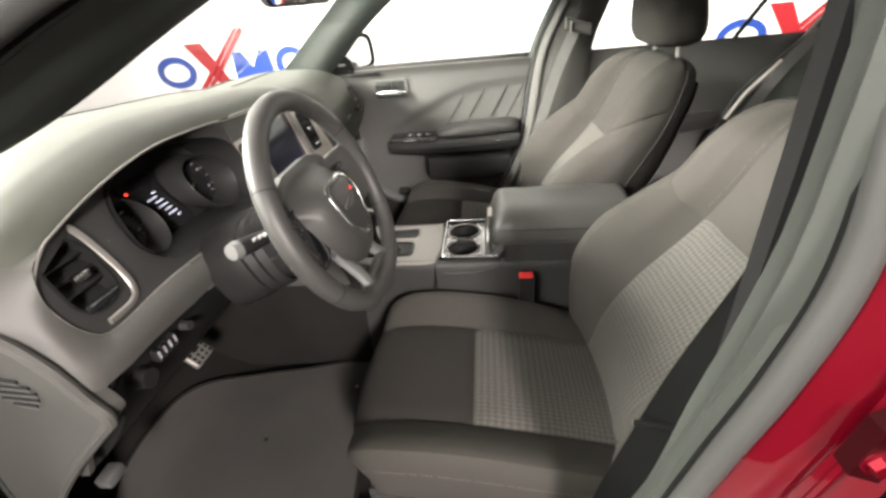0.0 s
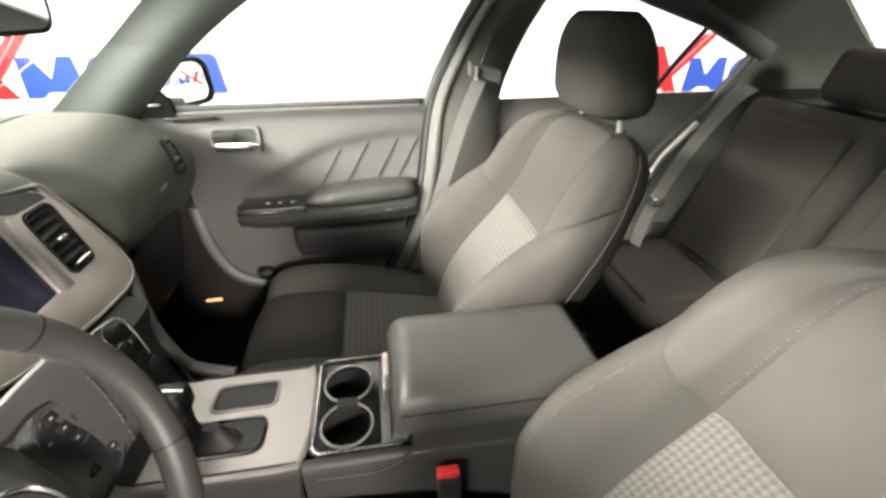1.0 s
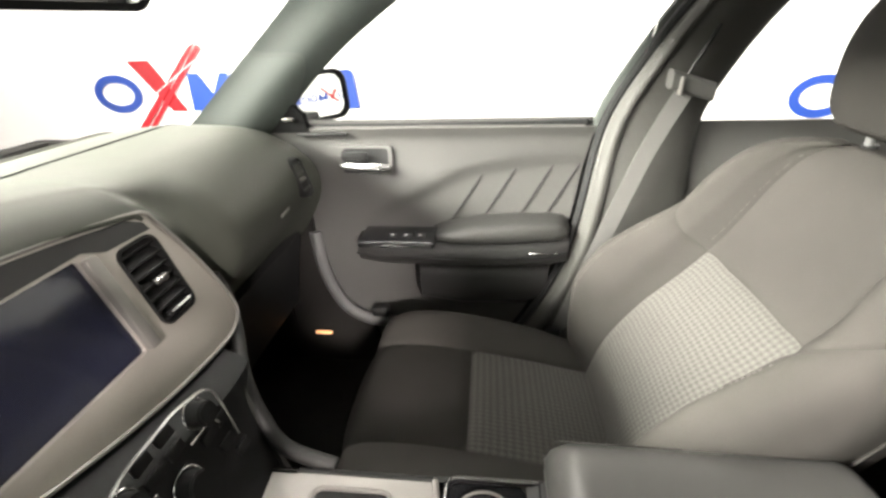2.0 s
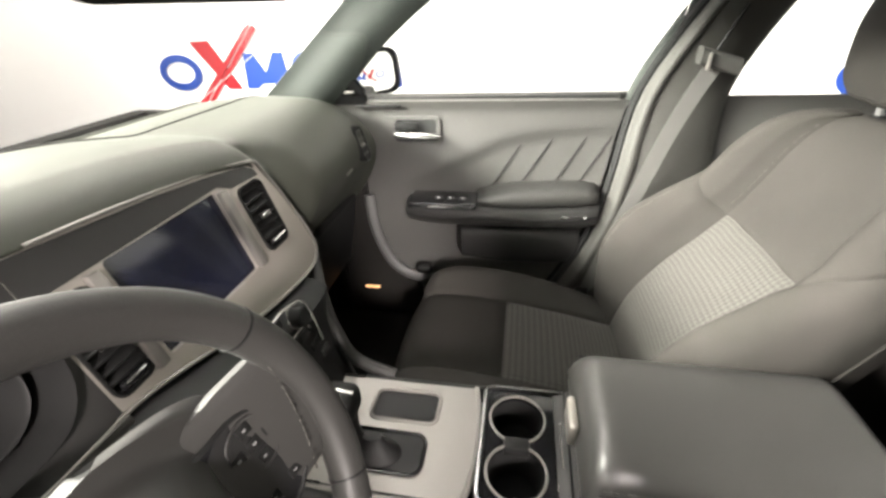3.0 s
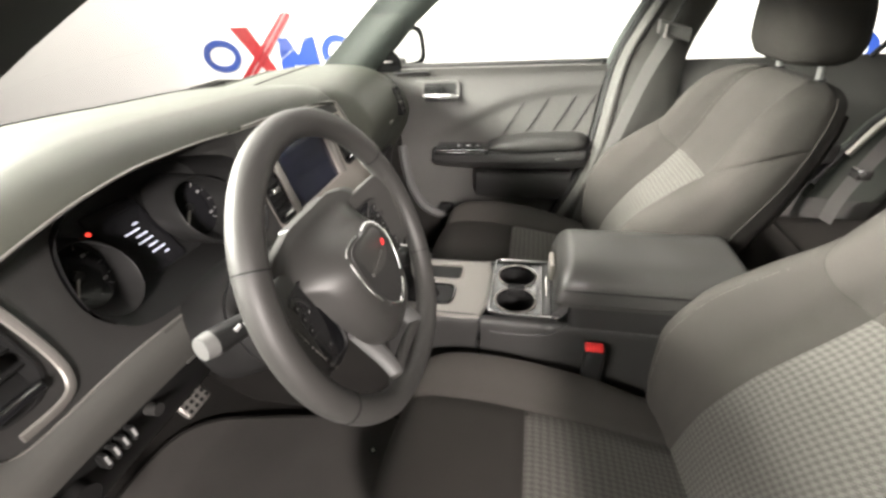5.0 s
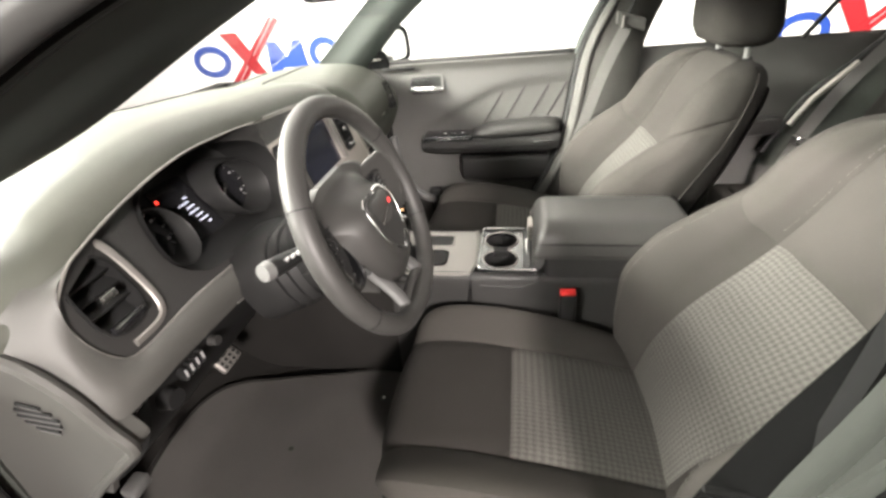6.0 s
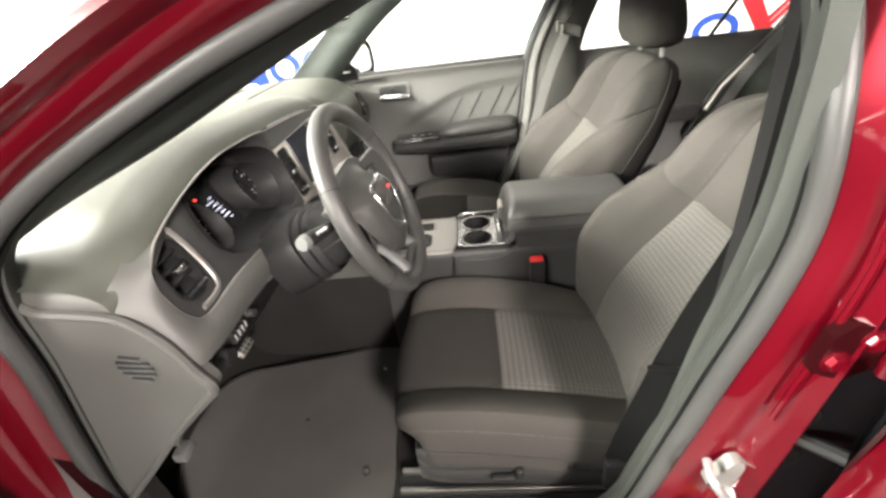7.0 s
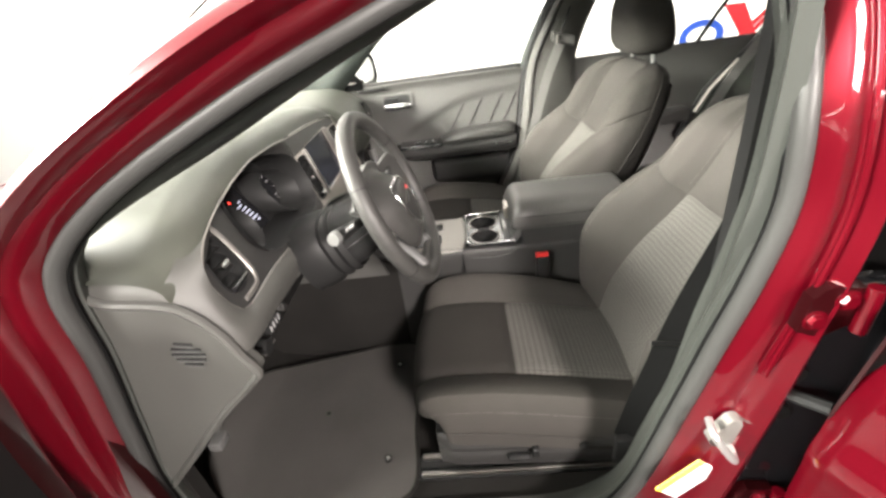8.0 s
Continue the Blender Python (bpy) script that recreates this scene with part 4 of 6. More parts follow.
for i0, i1, r in ((1, 24, 0.0022), (25, 36, 0.0032), (37, 50, 0.0018), (51, 60, 0.0014)):
    part("emblem_rim", tube([wheel_pt(p.x, p.y, pad_d(p.x, p.y) + 0.0005) for p in emb[i0:i1]], r, 8, False, up=HUB.to_3x3() @ Vector((1, 0, 0))), CHROME, hub, "chrome badge outline")
part("badge", plate([(p.x * 0.93, p.y * 0.93) for p in emb], [], lambda a, b, d: wheel_pt(a, b, pad_d(a, b) + 0.0022 + d), 0.006), DARK, hub)
for i in range(2):
    part("badge_stripe", plate([(0.021 + 0.0040 * i, 0.003), (0.0226 + 0.0040 * i, 0.003), (0.0256 + 0.0040 * i, 0.0095), (0.0240 + 0.0040 * i, 0.0095)], [], lambda a, b, d: wheel_pt(a, b, pad_d(a, b) + 0.0042 + d), 0.003), RED, hub, "red stripe")
part("badge_bar", plate([(-0.030, -0.012), (0.012, -0.002), (0.012, 0.001), (-0.030, -0.008)], [], lambda a, b, d: wheel_pt(a, b, pad_d(a, b) + 0.0034 + d), 0.003), PLASTIC, hub)
for sg in (-1, 1):
    secs = []
    for a, lo, hi, d0, d1 in ((0.05, -0.066, 0.052, -0.050, -0.034), (0.09, -0.066, 0.056, -0.046, -0.028), (0.13, -0.062, 0.060, -0.036, -0.014), (0.155, -0.056, 0.062, -0.024, -0.002), (0.178, -0.048, 0.062, -0.012, 0.006)):
        secs.append([wheel_pt(sg * a, (lo + hi) / 2 + (hi - lo) / 2 * math.copysign(abs(math.cos(q)) ** 0.5, math.cos(q)), (d0 + d1) / 2 + (d1 - d0) / 2 * math.copysign(abs(math.sin(q)) ** 0.6, math.sin(q))) for q in [i * math.pi / 12 for i in range(24)]])
    s = part("spoke", rings(secs), LEATHER, sw)
    pad_put = lambda a, b, d: wheel_pt(a, b, -0.026 + 0.26 * max(0, abs(a) - 0.09) + d)
    outline = smooth_line([(sg * 0.075, 0.026, 0), (sg * 0.100, 0.036, 0), (sg * 0.130, 0.034, 0), (sg * 0.149, 0.012, 0), (sg * 0.152, -0.028, 0), (sg * 0.125, -0.060, 0), (sg * 0.075, -0.062, 0)], 32, True)
    pnl = part("button_pad", plate([(p.x, p.y) for p in outline], [], pad_put, 0.012), PIANO, s, "gloss black button panel")
    part("pad_edge", tube([pad_put(p.x, p.y, 0.0) for p in outline], 0.0022, 6, True, up=HUB.to_3x3() @ Vector((1, 0, 0))), BLACK, s)
    part("stitching", dashes([wheel_pt(sg * (0.158 - 0.02 * (k / 12) ** 2), 0.05 - 0.10 * k / 12, 0.0035 - 0.004 * (k / 12) ** 2) for k in range(13)], 0.0008), STITCH, s)
    ROT = HUB.to_3x3().to_4x4() @ pose(0, 0, 0, 0, 0, -14.5 * sg)
    ring_pts = [pad_put(sg * 0.122 + 0.021 * math.cos(q), 0.008 + 0.023 * math.sin(q), 0.001) for q in [i * math.pi / 12 for i in range(24)]]
    part("pad_ring", tube(ring_pts, 0.0014, 6, True, up=HUB.to_3x3() @ Vector((1, 0, 0))), DARK, pnl, "four-way rocker outline")
    for i, (a, b) in enumerate(((0.122, 0.023), (0.122, -0.007), (0.107, 0.008), (0.137, 0.008), (0.122, 0.008), (0.108, -0.040), (0.132, -0.040))):
        at = Matrix.Translation(pad_put(sg * a, b, 0.0005)) @ ROT
        part("button", box(-0.002, 0.0016, -0.006, 0.006, -0.005, 0.005, 0.001, m=at), BLACK, pnl)
        part("button_mark", box(0.0012, 0.0020, -0.0015, 0.0015, -0.0007, 0.0007, 0, 1, m=at), INK, pnl)
    part("lower_spoke", rings([[wheel_pt(sg * a + 0.012 * math.cos(q), b + 0.006 * math.cos(q), d + 0.008 * math.copysign(abs(math.sin(q)) ** 0.7, math.sin(q))) for q in [i * math.pi / 8 for i in range(16)]] for a, b, d in ((0.046, -0.070, -0.034), (0.045, -0.095, -0.026), (0.046, -0.120, -0.016), (0.050, -0.140, -0.008), (0.056, -0.160, -0.003))]), SATIN_DARK, sw, "satin grey lower spoke")
part("spoke_bridge", tube(smooth_line([wheel_pt(a, b, -0.006) for a, b in ((-0.066, -0.156), (-0.03, -0.148), (0.03, -0.148), (0.066, -0.156))], 16), 0.009, 10), LEATHER, sw)

# column shroud and stalk
col = thing("steering_column", "black plastic steering column shroud with one stalk", "steering column", (-0.2, -0.361, 0.85))
secs = []
for d, w, h, dz in ((-0.02, 0.05, 0.045, -0.005), (-0.06, 0.06, 0.055, -0.015), (-0.12, 0.07, 0.065, -0.025), (-0.24, 0.075, 0.075, -0.03)):
    secs.append([HUB @ Vector((d, w * math.copysign(abs(math.cos(q)) ** 0.7, math.cos(q)), dz + h * math.copysign(abs(math.sin(q)) ** 0.7, math.sin(q)))) for q in [i * math.pi / 14 for i in range(28)]])
part("shroud", rings(secs), BLACK, col)
part("shroud_split", tube([HUB @ Vector((d, -w - 0.001, dz - 0.004)) for d, w, dz in ((-0.025, 0.051, -0.005), (-0.06, 0.060, -0.015), (-0.12, 0.070, -0.025), (-0.22, 0.0745, -0.03))], 0.0018, 6), DARK, col)
part("gaiter", rings([[HUB @ Vector((d, w * math.copysign(abs(math.cos(q)) ** 0.7, math.cos(q)), -0.03 + h * math.copysign(abs(math.sin(q)) ** 0.7, math.sin(q)))) for q in [i * math.pi / 14 for i in range(28)]] for d, w, h in ((-0.13, 0.073, 0.068), (-0.142, 0.082, 0.073), (-0.152, 0.077, 0.069), (-0.164, 0.086, 0.075), (-0.175, 0.081, 0.071), (-0.19, 0.090, 0.077), (-0.24, 0.095, 0.08))], True, False), BLACK, col, "folded dark gaiter round the column")
st0, st1 = wheel_pt(-0.06, 0.01, -0.06), Vector((-0.173, -0.535, 0.91))
stk = part("stalk", tube([st0, st0.lerp(st1, 0.5), st0.lerp(st1, 0.8), st1], [0.009, 0.011, 0.0135, 0.014], 14), BLACK, col)
part("stalk_end", tube([st1, st1 + (st1 - st0).normalized() * 0.012], [0.0142, 0.012], 14), GREY_CAP, stk, "pale grey end cap")
for f in (0.62, 0.72, 0.82):
    p = st0.lerp(st1, f)
    part("stalk_mark", box(p.x + 0.006, p.x + 0.0125, p.y - 0.004, p.y + 0.004, p.z + 0.006, p.z + 0.0095, 0, 1), INK, stk, "small white print")


# ---- centre console ----
con = thing("centre_console", "grey centre console with cup holders and a padded armrest", "console", (0.15, 0, 0.28))
TRAY, GATE = rrect(-0.135, -0.022, 0.018, 0.080, 0.014), rrect(-0.165, -0.030, -0.072, -0.004, 0.018)
OUT = [(-0.24, -0.106), (0.0, -0.108), (0.032, -0.106), (0.040, -0.08), (0.048, -0.04), (0.050, 0.01), (0.046, 0.06), (0.036, 0.104), (-0.24, 0.104)]
part("top_plate", plate(OUT, [TRAY, GATE], lambda a, b, d: (a, b, 0.602 + d), 0.006), SATIN, con, "satin silver console plate")
part("plate_edge", tube([(a, b, 0.600) for a, b in OUT[:-1]], 0.005, 8), SATIN, con)
part("tray_lip", tube([(a, b, 0.6025) for a, b in TRAY], 0.0035, 8, True), SATIN, con)
part("tray", rings([[(a, b, 0.6) for a, b in TRAY], [(-0.0785 + (a + 0.0785) * 0.9, 0.049 + (b - 0.049) * 0.85, 0.568) for a, b in TRAY]], True, True), BLACK, con, "shallow black tray")
part("gate_lip", tube([(a, b, 0.6035) for a, b in GATE], 0.0032, 8, True), PIANO, con)
part("shifter_gate", rings([[(a, b, 0.603) for a, b in GATE], [(a, b, 0.588) for a, b in GATE]], True, True), BLACK, con)


def console_side(sg, x0, x1, lift):
    """A flank with a rounded upper edge that swells towards the floor."""
    prof_ = [(0.100, 0.603), (0.108, 0.601), (0.114, 0.594), (0.117, 0.575), (0.120, 0.52), (0.128, 0.44), (0.140, 0.36), (0.146, 0.27)]
    pts_ = smooth_line([(0, a, b) for a, b in prof_], 26)
    return rings([[(x, sg * (p.y + lift), p.z) for p in pts_] for x in [x0 + (x1 - x0) * i / 12 for i in range(13)]], False, False)


for sg in (-1, 1):
    # Flanks: dark moulding, deepened further to stand for the seat's shadow.
    part("front_flank", console_side(sg, -0.17, 0.034, 0.0), DARK, con, "grey moulded side of the console, darkened for seat shade")
    part("tunnel_carpet", console_side(sg, -0.95, -0.17, -0.002), CARPET, con, "black carpeted tunnel side")
    part("rear_flank", console_side(sg, 0.039, 0.62, 0.001), DARK, con, "grey moulded side of the console, darkened for seat shade")
    part("flank_joint", tube(smooth_line([(0.0365, sg * 0.106, 0.601), (0.0365, sg * 0.1165, 0.585), (0.030, sg * 0.121, 0.54), (0.010, sg * 0.127, 0.45)], 16), 0.002, 6), BLACK, con)
    part("flank_crease", tube(smooth_line([(0.06, sg * 0.1185, 0.575), (0.14, sg * 0.119, 0.574), (0.19, sg * 0.118, 0.586), (0.215, sg * 0.114, 0.612)], 16), 0.0022, 6), DARK, con)
circ = lambda cx, cy, r: [(cx + r * math.cos(q), cy + r * math.sin(q)) for q in [i * math.pi / 18 for i in range(36)]]
CUPS = [(0.108, 0.045, 0.043), (0.108, -0.047, 0.043)]
part("cup_plate", plate(rrect(0.058, 0.166, -0.096, 0.100, 0.014), [circ(x, y, r) for x, y, r in CUPS], lambda a, b, d: (a, b, 0.606 + d), 0.008), PIANO, con, "gloss black cup holder surround")
for x, y, r in CUPS:
    c = part("cup_well", rings([[(a, b, 0.604) for a, b in circ(x, y, r + 0.001)], [(a, b, 0.58) for a, b in circ(x, y, r - 0.002)], [(a, b, 0.545) for a, b in circ(x, y, r - 0.006)], [(a, b, 0.545) for a, b in circ(x, y, 0.001)]], True, False), BLACK, con)
    part("cup_ring", tube([(a, b, 0.6075) for a, b in circ(x, y, r + 0.0005)], 0.0022, 8, True), SATIN, c, "satin ring")
    part("cup_clip", box(x - 0.004, x + 0.004, y - r + 0.002, y - r + 0.012, 0.565, 0.60, 0.002), SATIN_DARK, c)
part("cup_bridge", box(0.088, 0.128, -0.012, 0.010, 0.588, 0.6105, 0.004), BLACK, con, "raised black divider")
part("cup_rim", tube([(a, b, 0.609) for a, b in rrect(0.054, 0.20, -0.100, 0.104, 0.016)], 0.0045, 8, True), PIANO, con, "gloss black border")
part("cup_rim", tube([(a, b, 0.6125) for a, b in rrect(0.054, 0.20, -0.100, 0.104, 0.016)[5:19]], 0.0022, 8), CHROME, con, "thin chrome border")
part("rim_bead", tube([(0.185, -0.101, 0.612), (0.197, -0.098, 0.612)], 0.0042, 8), CHROME, con)


def lid(u, v):
    """Padded lid: a rounded loaf, highest in the middle, rolled over at the front."""
    x = 0.186 + 0.362 * u
    rise = min(1.0, u / 0.10)
    rise = math.sqrt(max(0.0, 1 - (1 - rise) ** 2))
    fall = min(1.0, (1 - u) / 0.07)
    fall = math.sqrt(max(0.0, 1 - (1 - fall) ** 2))
    q = (2 * v - 1)
    edge = (1 - abs(q) ** 5.0) ** 0.5
    top = 0.662 + (0.066 - 0.004 * u) * min(rise, fall) * edge
    return (x, -0.0015 + q * 0.1135, top)


part("armrest_bin", box(0.215, 0.545, -0.1115, 0.108, 0.40, 0.662, 0.010, 3), DARK, con, "grey storage bin under the armrest")
part("armrest_lid", sheet(lid, 44, 36, 0.012), LID, con, "padded leather armrest lid", None, 60)
part("lid_lip", rings([[(a, b, z) for a, b in rrect(0.186 + e, 0.548 - e, -0.115 + e, 0.112 - e, 0.02)] for z, e in ((0.650, 0.004), (0.652, 0.0), (0.663, 0.0), (0.665, 0.003))]), LID, con)
for sg in (-1, 1):
    part("stitching", dashes([(0.205 + 0.33 * i / 30, -0.0015 + sg * 0.1105, 0.6965 - 0.002 * i / 30) for i in range(31)], 0.0009), STITCH, con, "stitched seam")
    part("lid_seam", tube([(0.20, -0.0015 + sg * 0.1128, 0.6915), (0.54, -0.0015 + sg * 0.1128, 0.6895)], 0.0012, 6), BLACK, con)
part("latch", box(0.176, 0.190, -0.022, 0.034, 0.646, 0.688, 0.005, 3), BEZEL, con, "satin lid latch")
part("bin_front", sheet(lambda u, v: (0.166 + 0.040 * u, -0.094 + 0.194 * v, 0.607 + 0.042 * u * u + 0.005 * math.sin(math.pi * v)), 8, 12, 0.02), SATIN_DARK, con, "curved satin front of the bin")
part("bin_seam", tube([(0.183, -0.094 + 0.194 * i / 10, 0.6165 + 0.005 * math.sin(math.pi * i / 10)) for i in range(11)], 0.0014, 6), BLACK, con)
part("bin_mark", tube([(0.174, -0.035, 0.613), (0.1735, 0.0, 0.6145), (0.174, 0.040, 0.6135)], 0.0024, 6), CHROME, con, "chrome strip")
shf = thing("gear_selector", "black gear selector lever with a silver cap", "gear lever", (-0.13, -0.04, 0.59))
part("lever", tube([(-0.12, -0.04, 0.59), (-0.135, -0.04, 0.65), (-0.145, -0.035, 0.69)], [0.012, 0.012, 0.02], 12), BLACK, shf)
part("knob", box(-0.175, -0.12, -0.062, -0.012, 0.68, 0.725, 0.014, 4), BLACK, shf)
part("knob_trim", tube([(-0.172, -0.037, 0.722), (-0.147, -0.037, 0.7265), (-0.124, -0.037, 0.722)], 0.004, 8), CHROME, shf, "chrome strip")
part("boot", rings([arm for arm in [[(-0.105 + r * math.cos(q), -0.042 + r * 0.62 * math.sin(q), z) for q in [i * math.pi / 8 for i in range(16)]] for r, z in ((0.046, 0.593), (0.040, 0.606), (0.024, 0.622), (0.015, 0.64))]]), BLACK, shf, "gathered black boot")
bk = thing("belt_buckle", "black seat belt buckle with a red release button", "belt buckle", (0.27, -0.14, 0.5))
part("housing", box(0.25, 0.29, -0.152, -0.13, 0.46, 0.575, 0.006), BLACK, bk)
part("button", box(0.250, 0.286, -0.149, -0.132, 0.570, 0.584, 0.003), RED, bk, "red release button")


# ---- passenger door and side ----
def side_y(z):
    return lerp_table([(0.30, 0.70), (0.6, 0.72), (0.80, 0.745), (0.97, 0.775), (1.10, 0.745), (1.35, 0.62)], z)


def rear_edge(z):
    table = [(0.30, 0.12), (0.46, 0.225), (0.656, 0.312), (0.975, 0.375), (1.158, 0.452), (1.24, 0.495), (1.35, 0.55)]
    for k in range(len(table) - 1):
        (a, p), (b, q) = table[k], table[k + 1]
        if z <= b or k == len(table) - 2:
            lo, hi = table[max(0, k - 1)], table[min(len(table) - 1, k + 2)]
            h, f = b - a, (z - a) / (b - a)
            m0, m1 = (q - lo[1]) / (b - lo[0]) * h, (hi[1] - p) / (hi[0] - a) * h
            return (2 * f ** 3 - 3 * f * f + 1) * p + (f ** 3 - 2 * f * f + f) * m0 + (3 * f * f - 2 * f ** 3) * q + (f ** 3 - f * f) * m1


def sweep(x):
    """The height of the crease that runs across the door trim."""
    return lerp_table([(-0.32, 0.70), (-0.20, 0.735), (-0.07, 0.795), (0.06, 0.851), (0.22, 0.877), (0.40, 0.884)], x)


door = tagged(new("door_1"), "closed passenger door with dark grey trim and padded armrest", "car door", kind="structure")


def door_face(u, v):
    z = 0.30 + 0.662 * v
    x = -0.52 + (rear_edge(z) - 0.012 + 0.52) * u
    y = side_y(z)
    s = sweep(x)
    y += 0.016 / (1 + math.exp((z - s) / 0.009)) * min(1, max(0, (x + 0.32) / 0.2))
    y -= 0.012 * math.exp(-((z - 0.965) / 0.02) ** 2)
    return (x, y, z)


part("door_panel", sheet(door_face, 60, 90, 0.05), PLASTIC, door, "moulded dark grey trim panel")
for (xa, za), (xb, zb) in (((0.095, 0.848), (0.007, 0.714)), ((0.178, 0.860), (0.085, 0.716)), ((0.272, 0.872), (0.184, 0.728)), ((0.335, 0.872), (0.25, 0.728))):
    pts = [(xa + (xb - xa) * i / 6, side_y(za + (zb - za) * i / 6) + 0.0150, za + (zb - za) * i / 6) for i in range(7)]
    part("stitched_seam", tube(pts, 0.0022, 6), BLACK, door)
    part("stitched_seam", tube([(x + 0.004, y, z) for x, y, z in pts], 0.0009, 5), STITCH, door)


def arm_section(x, y0, y1, z0, z1, n=20):
    cy, cz, w, h = (y0 + y1) / 2, (z0 + z1) / 2, (y1 - y0) / 2, (z1 - z0) / 2
    return [(x, cy + w * math.copysign(abs(math.cos(q)) ** 0.55, math.cos(q)), cz + h * math.copysign(abs(math.sin(q)) ** 0.6, math.sin(q))) for q in [2 * math.pi * i / n for i in range(n)]]


arm = [arm_section(x, y, 0.77, z0, z1) for x, y, z0, z1 in ((-0.035, 0.70, 0.70, 0.708), (-0.02, 0.672, 0.696, 0.716), (0.02, 0.655, 0.694, 0.730), (0.08, 0.65, 0.694, 0.742), (0.18, 0.652, 0.698, 0.748), (0.27, 0.66, 0.702, 0.748), (0.30, 0.675, 0.705, 0.742), (0.31, 0.70, 0.71, 0.735))]
part("armrest", rings(arm), LEATHER, door, "padded black armrest")
low = [arm_section(x, y, 0.77, z0, z1) for x, y, z0, z1 in ((-0.235, 0.70, 0.655, 0.69), (-0.22, 0.655, 0.645, 0.70), (-0.15, 0.64, 0.64, 0.704), (0.05, 0.642, 0.635, 0.70), (0.25, 0.655, 0.632, 0.705), (0.31, 0.68, 0.635, 0.71))]
part("armrest_base", rings(low), DARK, door)
part("base_line", tube([(-0.225, 0.652, 0.673), (-0.15, 0.6375, 0.670), (0.05, 0.6395, 0.667), (0.25, 0.6525, 0.667), (0.305, 0.677, 0.67)], 0.0025, 6), BLACK, door)
sp = part("switch_plate", box(-0.215, -0.02, 0.628, 0.73, 0.698, 0.716, 0.008, 3), PIANO, door, "gloss black switch plate")
for x in (-0.13, -0.095, -0.06):
    part("switch", box(x - 0.012, x + 0.012, 0.65, 0.675, 0.714, 0.721, 0.003), BLACK, sp)
    part("switch_mark", box(x - 0.004, x + 0.004, 0.66, 0.664, 0.7205, 0.722, 0.0005, 1), LABEL, sp)
part("chrome_strip", box(-0.20, -0.03, 0.6265, 0.630, 0.704, 0.708, 0.001, 1), CHROME, door, "thin chrome strip")
part("chrome_strip", box(0.21, 0.28, 0.6505, 0.655, 0.676, 0.681, 0.001, 1), CHROME, door, "thin chrome strip")
part("handle_bezel", plate(rrect(-0.305, -0.135, 0.842, 0.922, 0.014), [rrect(-0.265, -0.145, 0.853, 0.914, 0.01)], lambda a, b, d: (a, side_y(b) - 0.008 - d, b), 0.02), PLASTIC, door)
part("handle_cup", plate(rrect(-0.268, -0.142, 0.85, 0.917, 0.01), [], lambda a, b, d: (a, side_y(b) - 0.003 - d, b), 0.005), BLACK, door)
part("door_pull", tube([(-0.262, 0.742, 0.876), (-0.245, 0.732, 0.876), (-0.20, 0.728, 0.874), (-0.16, 0.73, 0.872), (-0.143, 0.742, 0.87)], [0.009, 0.012, 0.013, 0.014, 0.010], 12, flat=0.9), CHROME, door, "chrome door handle")
part("lock_rocker", box(-0.262, -0.195, 0.738, 0.748, 0.89, 0.91, 0.003), BLACK, door)
part("sill_slot", box(-0.375, -0.245, 0.752, 0.765, 0.947, 0.955, 0.003), BLACK, door)
part("sill_cap", tube([(-0.50, 0.782, 0.963), (-0.2, 0.785, 0.963), (0.1, 0.785, 0.965), (0.36, 0.782, 0.968)], 0.009, 8), BLACK, door)
part("lock_pin", tube([(0.335, 0.765, 0.965), (0.335, 0.765, 0.982)], 0.004, 8), BLACK, door)
part("pocket_rim", tube(smooth_line([(-0.355, 0.715, 0.70), (-0.345, 0.70, 0.62), (-0.325, 0.695, 0.54), (-0.285, 0.69, 0.47), (-0.22, 0.688, 0.435), (-0.10, 0.688, 0.425), (0.10, 0.69, 0.42)], 40), 0.018, 10, flat=0.8, up=(0, 1, 0)), SATIN_DARK, door, "grey pocket rim")
part("shut_panel", sheet(lambda u, v: (0.05 + 0.5 * u, side_y(0.26 + 0.70 * v) + 0.04, 0.26 + 0.70 * v), 4, 12, 0.02), BLACK, door)
# Charcoal rather than door grey: the armrest's shade is in the colour.
part("shaded_pocket_bulge", rings([arm_section(x, y, 0.76, z0, z1) for x, y, z0, z1 in ((-0.09, 0.72, 0.53, 0.60), (-0.07, 0.685, 0.51, 0.615), (0.05, 0.672, 0.50, 0.62), (0.20, 0.68, 0.50, 0.62), (0.27, 0.70, 0.51, 0.61))]), DARK, door)
part("bottle_clip", box(-0.215, -0.165, 0.665, 0.70, 0.455, 0.485, 0.01, 3), BLACK, door)
win = tagged(new("window_1"), "clear passenger door window", "car window", kind="structure")
pane = part("pane", sheet(lambda u, v: (-0.50 + 0.93 * u, 0.79 - 0.16 * v, 0.96 + 0.36 * v), 2, 2, 0.004), GLASS, win)
pane.visible_shadow = False

side = tagged(new("wall_2"), "passenger side of the car body with pillars and window openings", "car body", kind="structure")


def b_face(u, v):
    z = 0.28 + 1.07 * v
    w = lerp_table([(0.28, 0.30), (0.7, 0.24), (0.978, 0.198), (1.16, 0.172), (1.35, 0.16)], z)
    return (rear_edge(z) + 0.004 + w * u, side_y(z) - 0.028 - 0.028 * math.sin(math.pi * u) ** 0.6, z)


part("b_pillar", sheet(b_face, 16, 24, 0.05), PILLAR_DARK, side, "dark grey pillar trim")
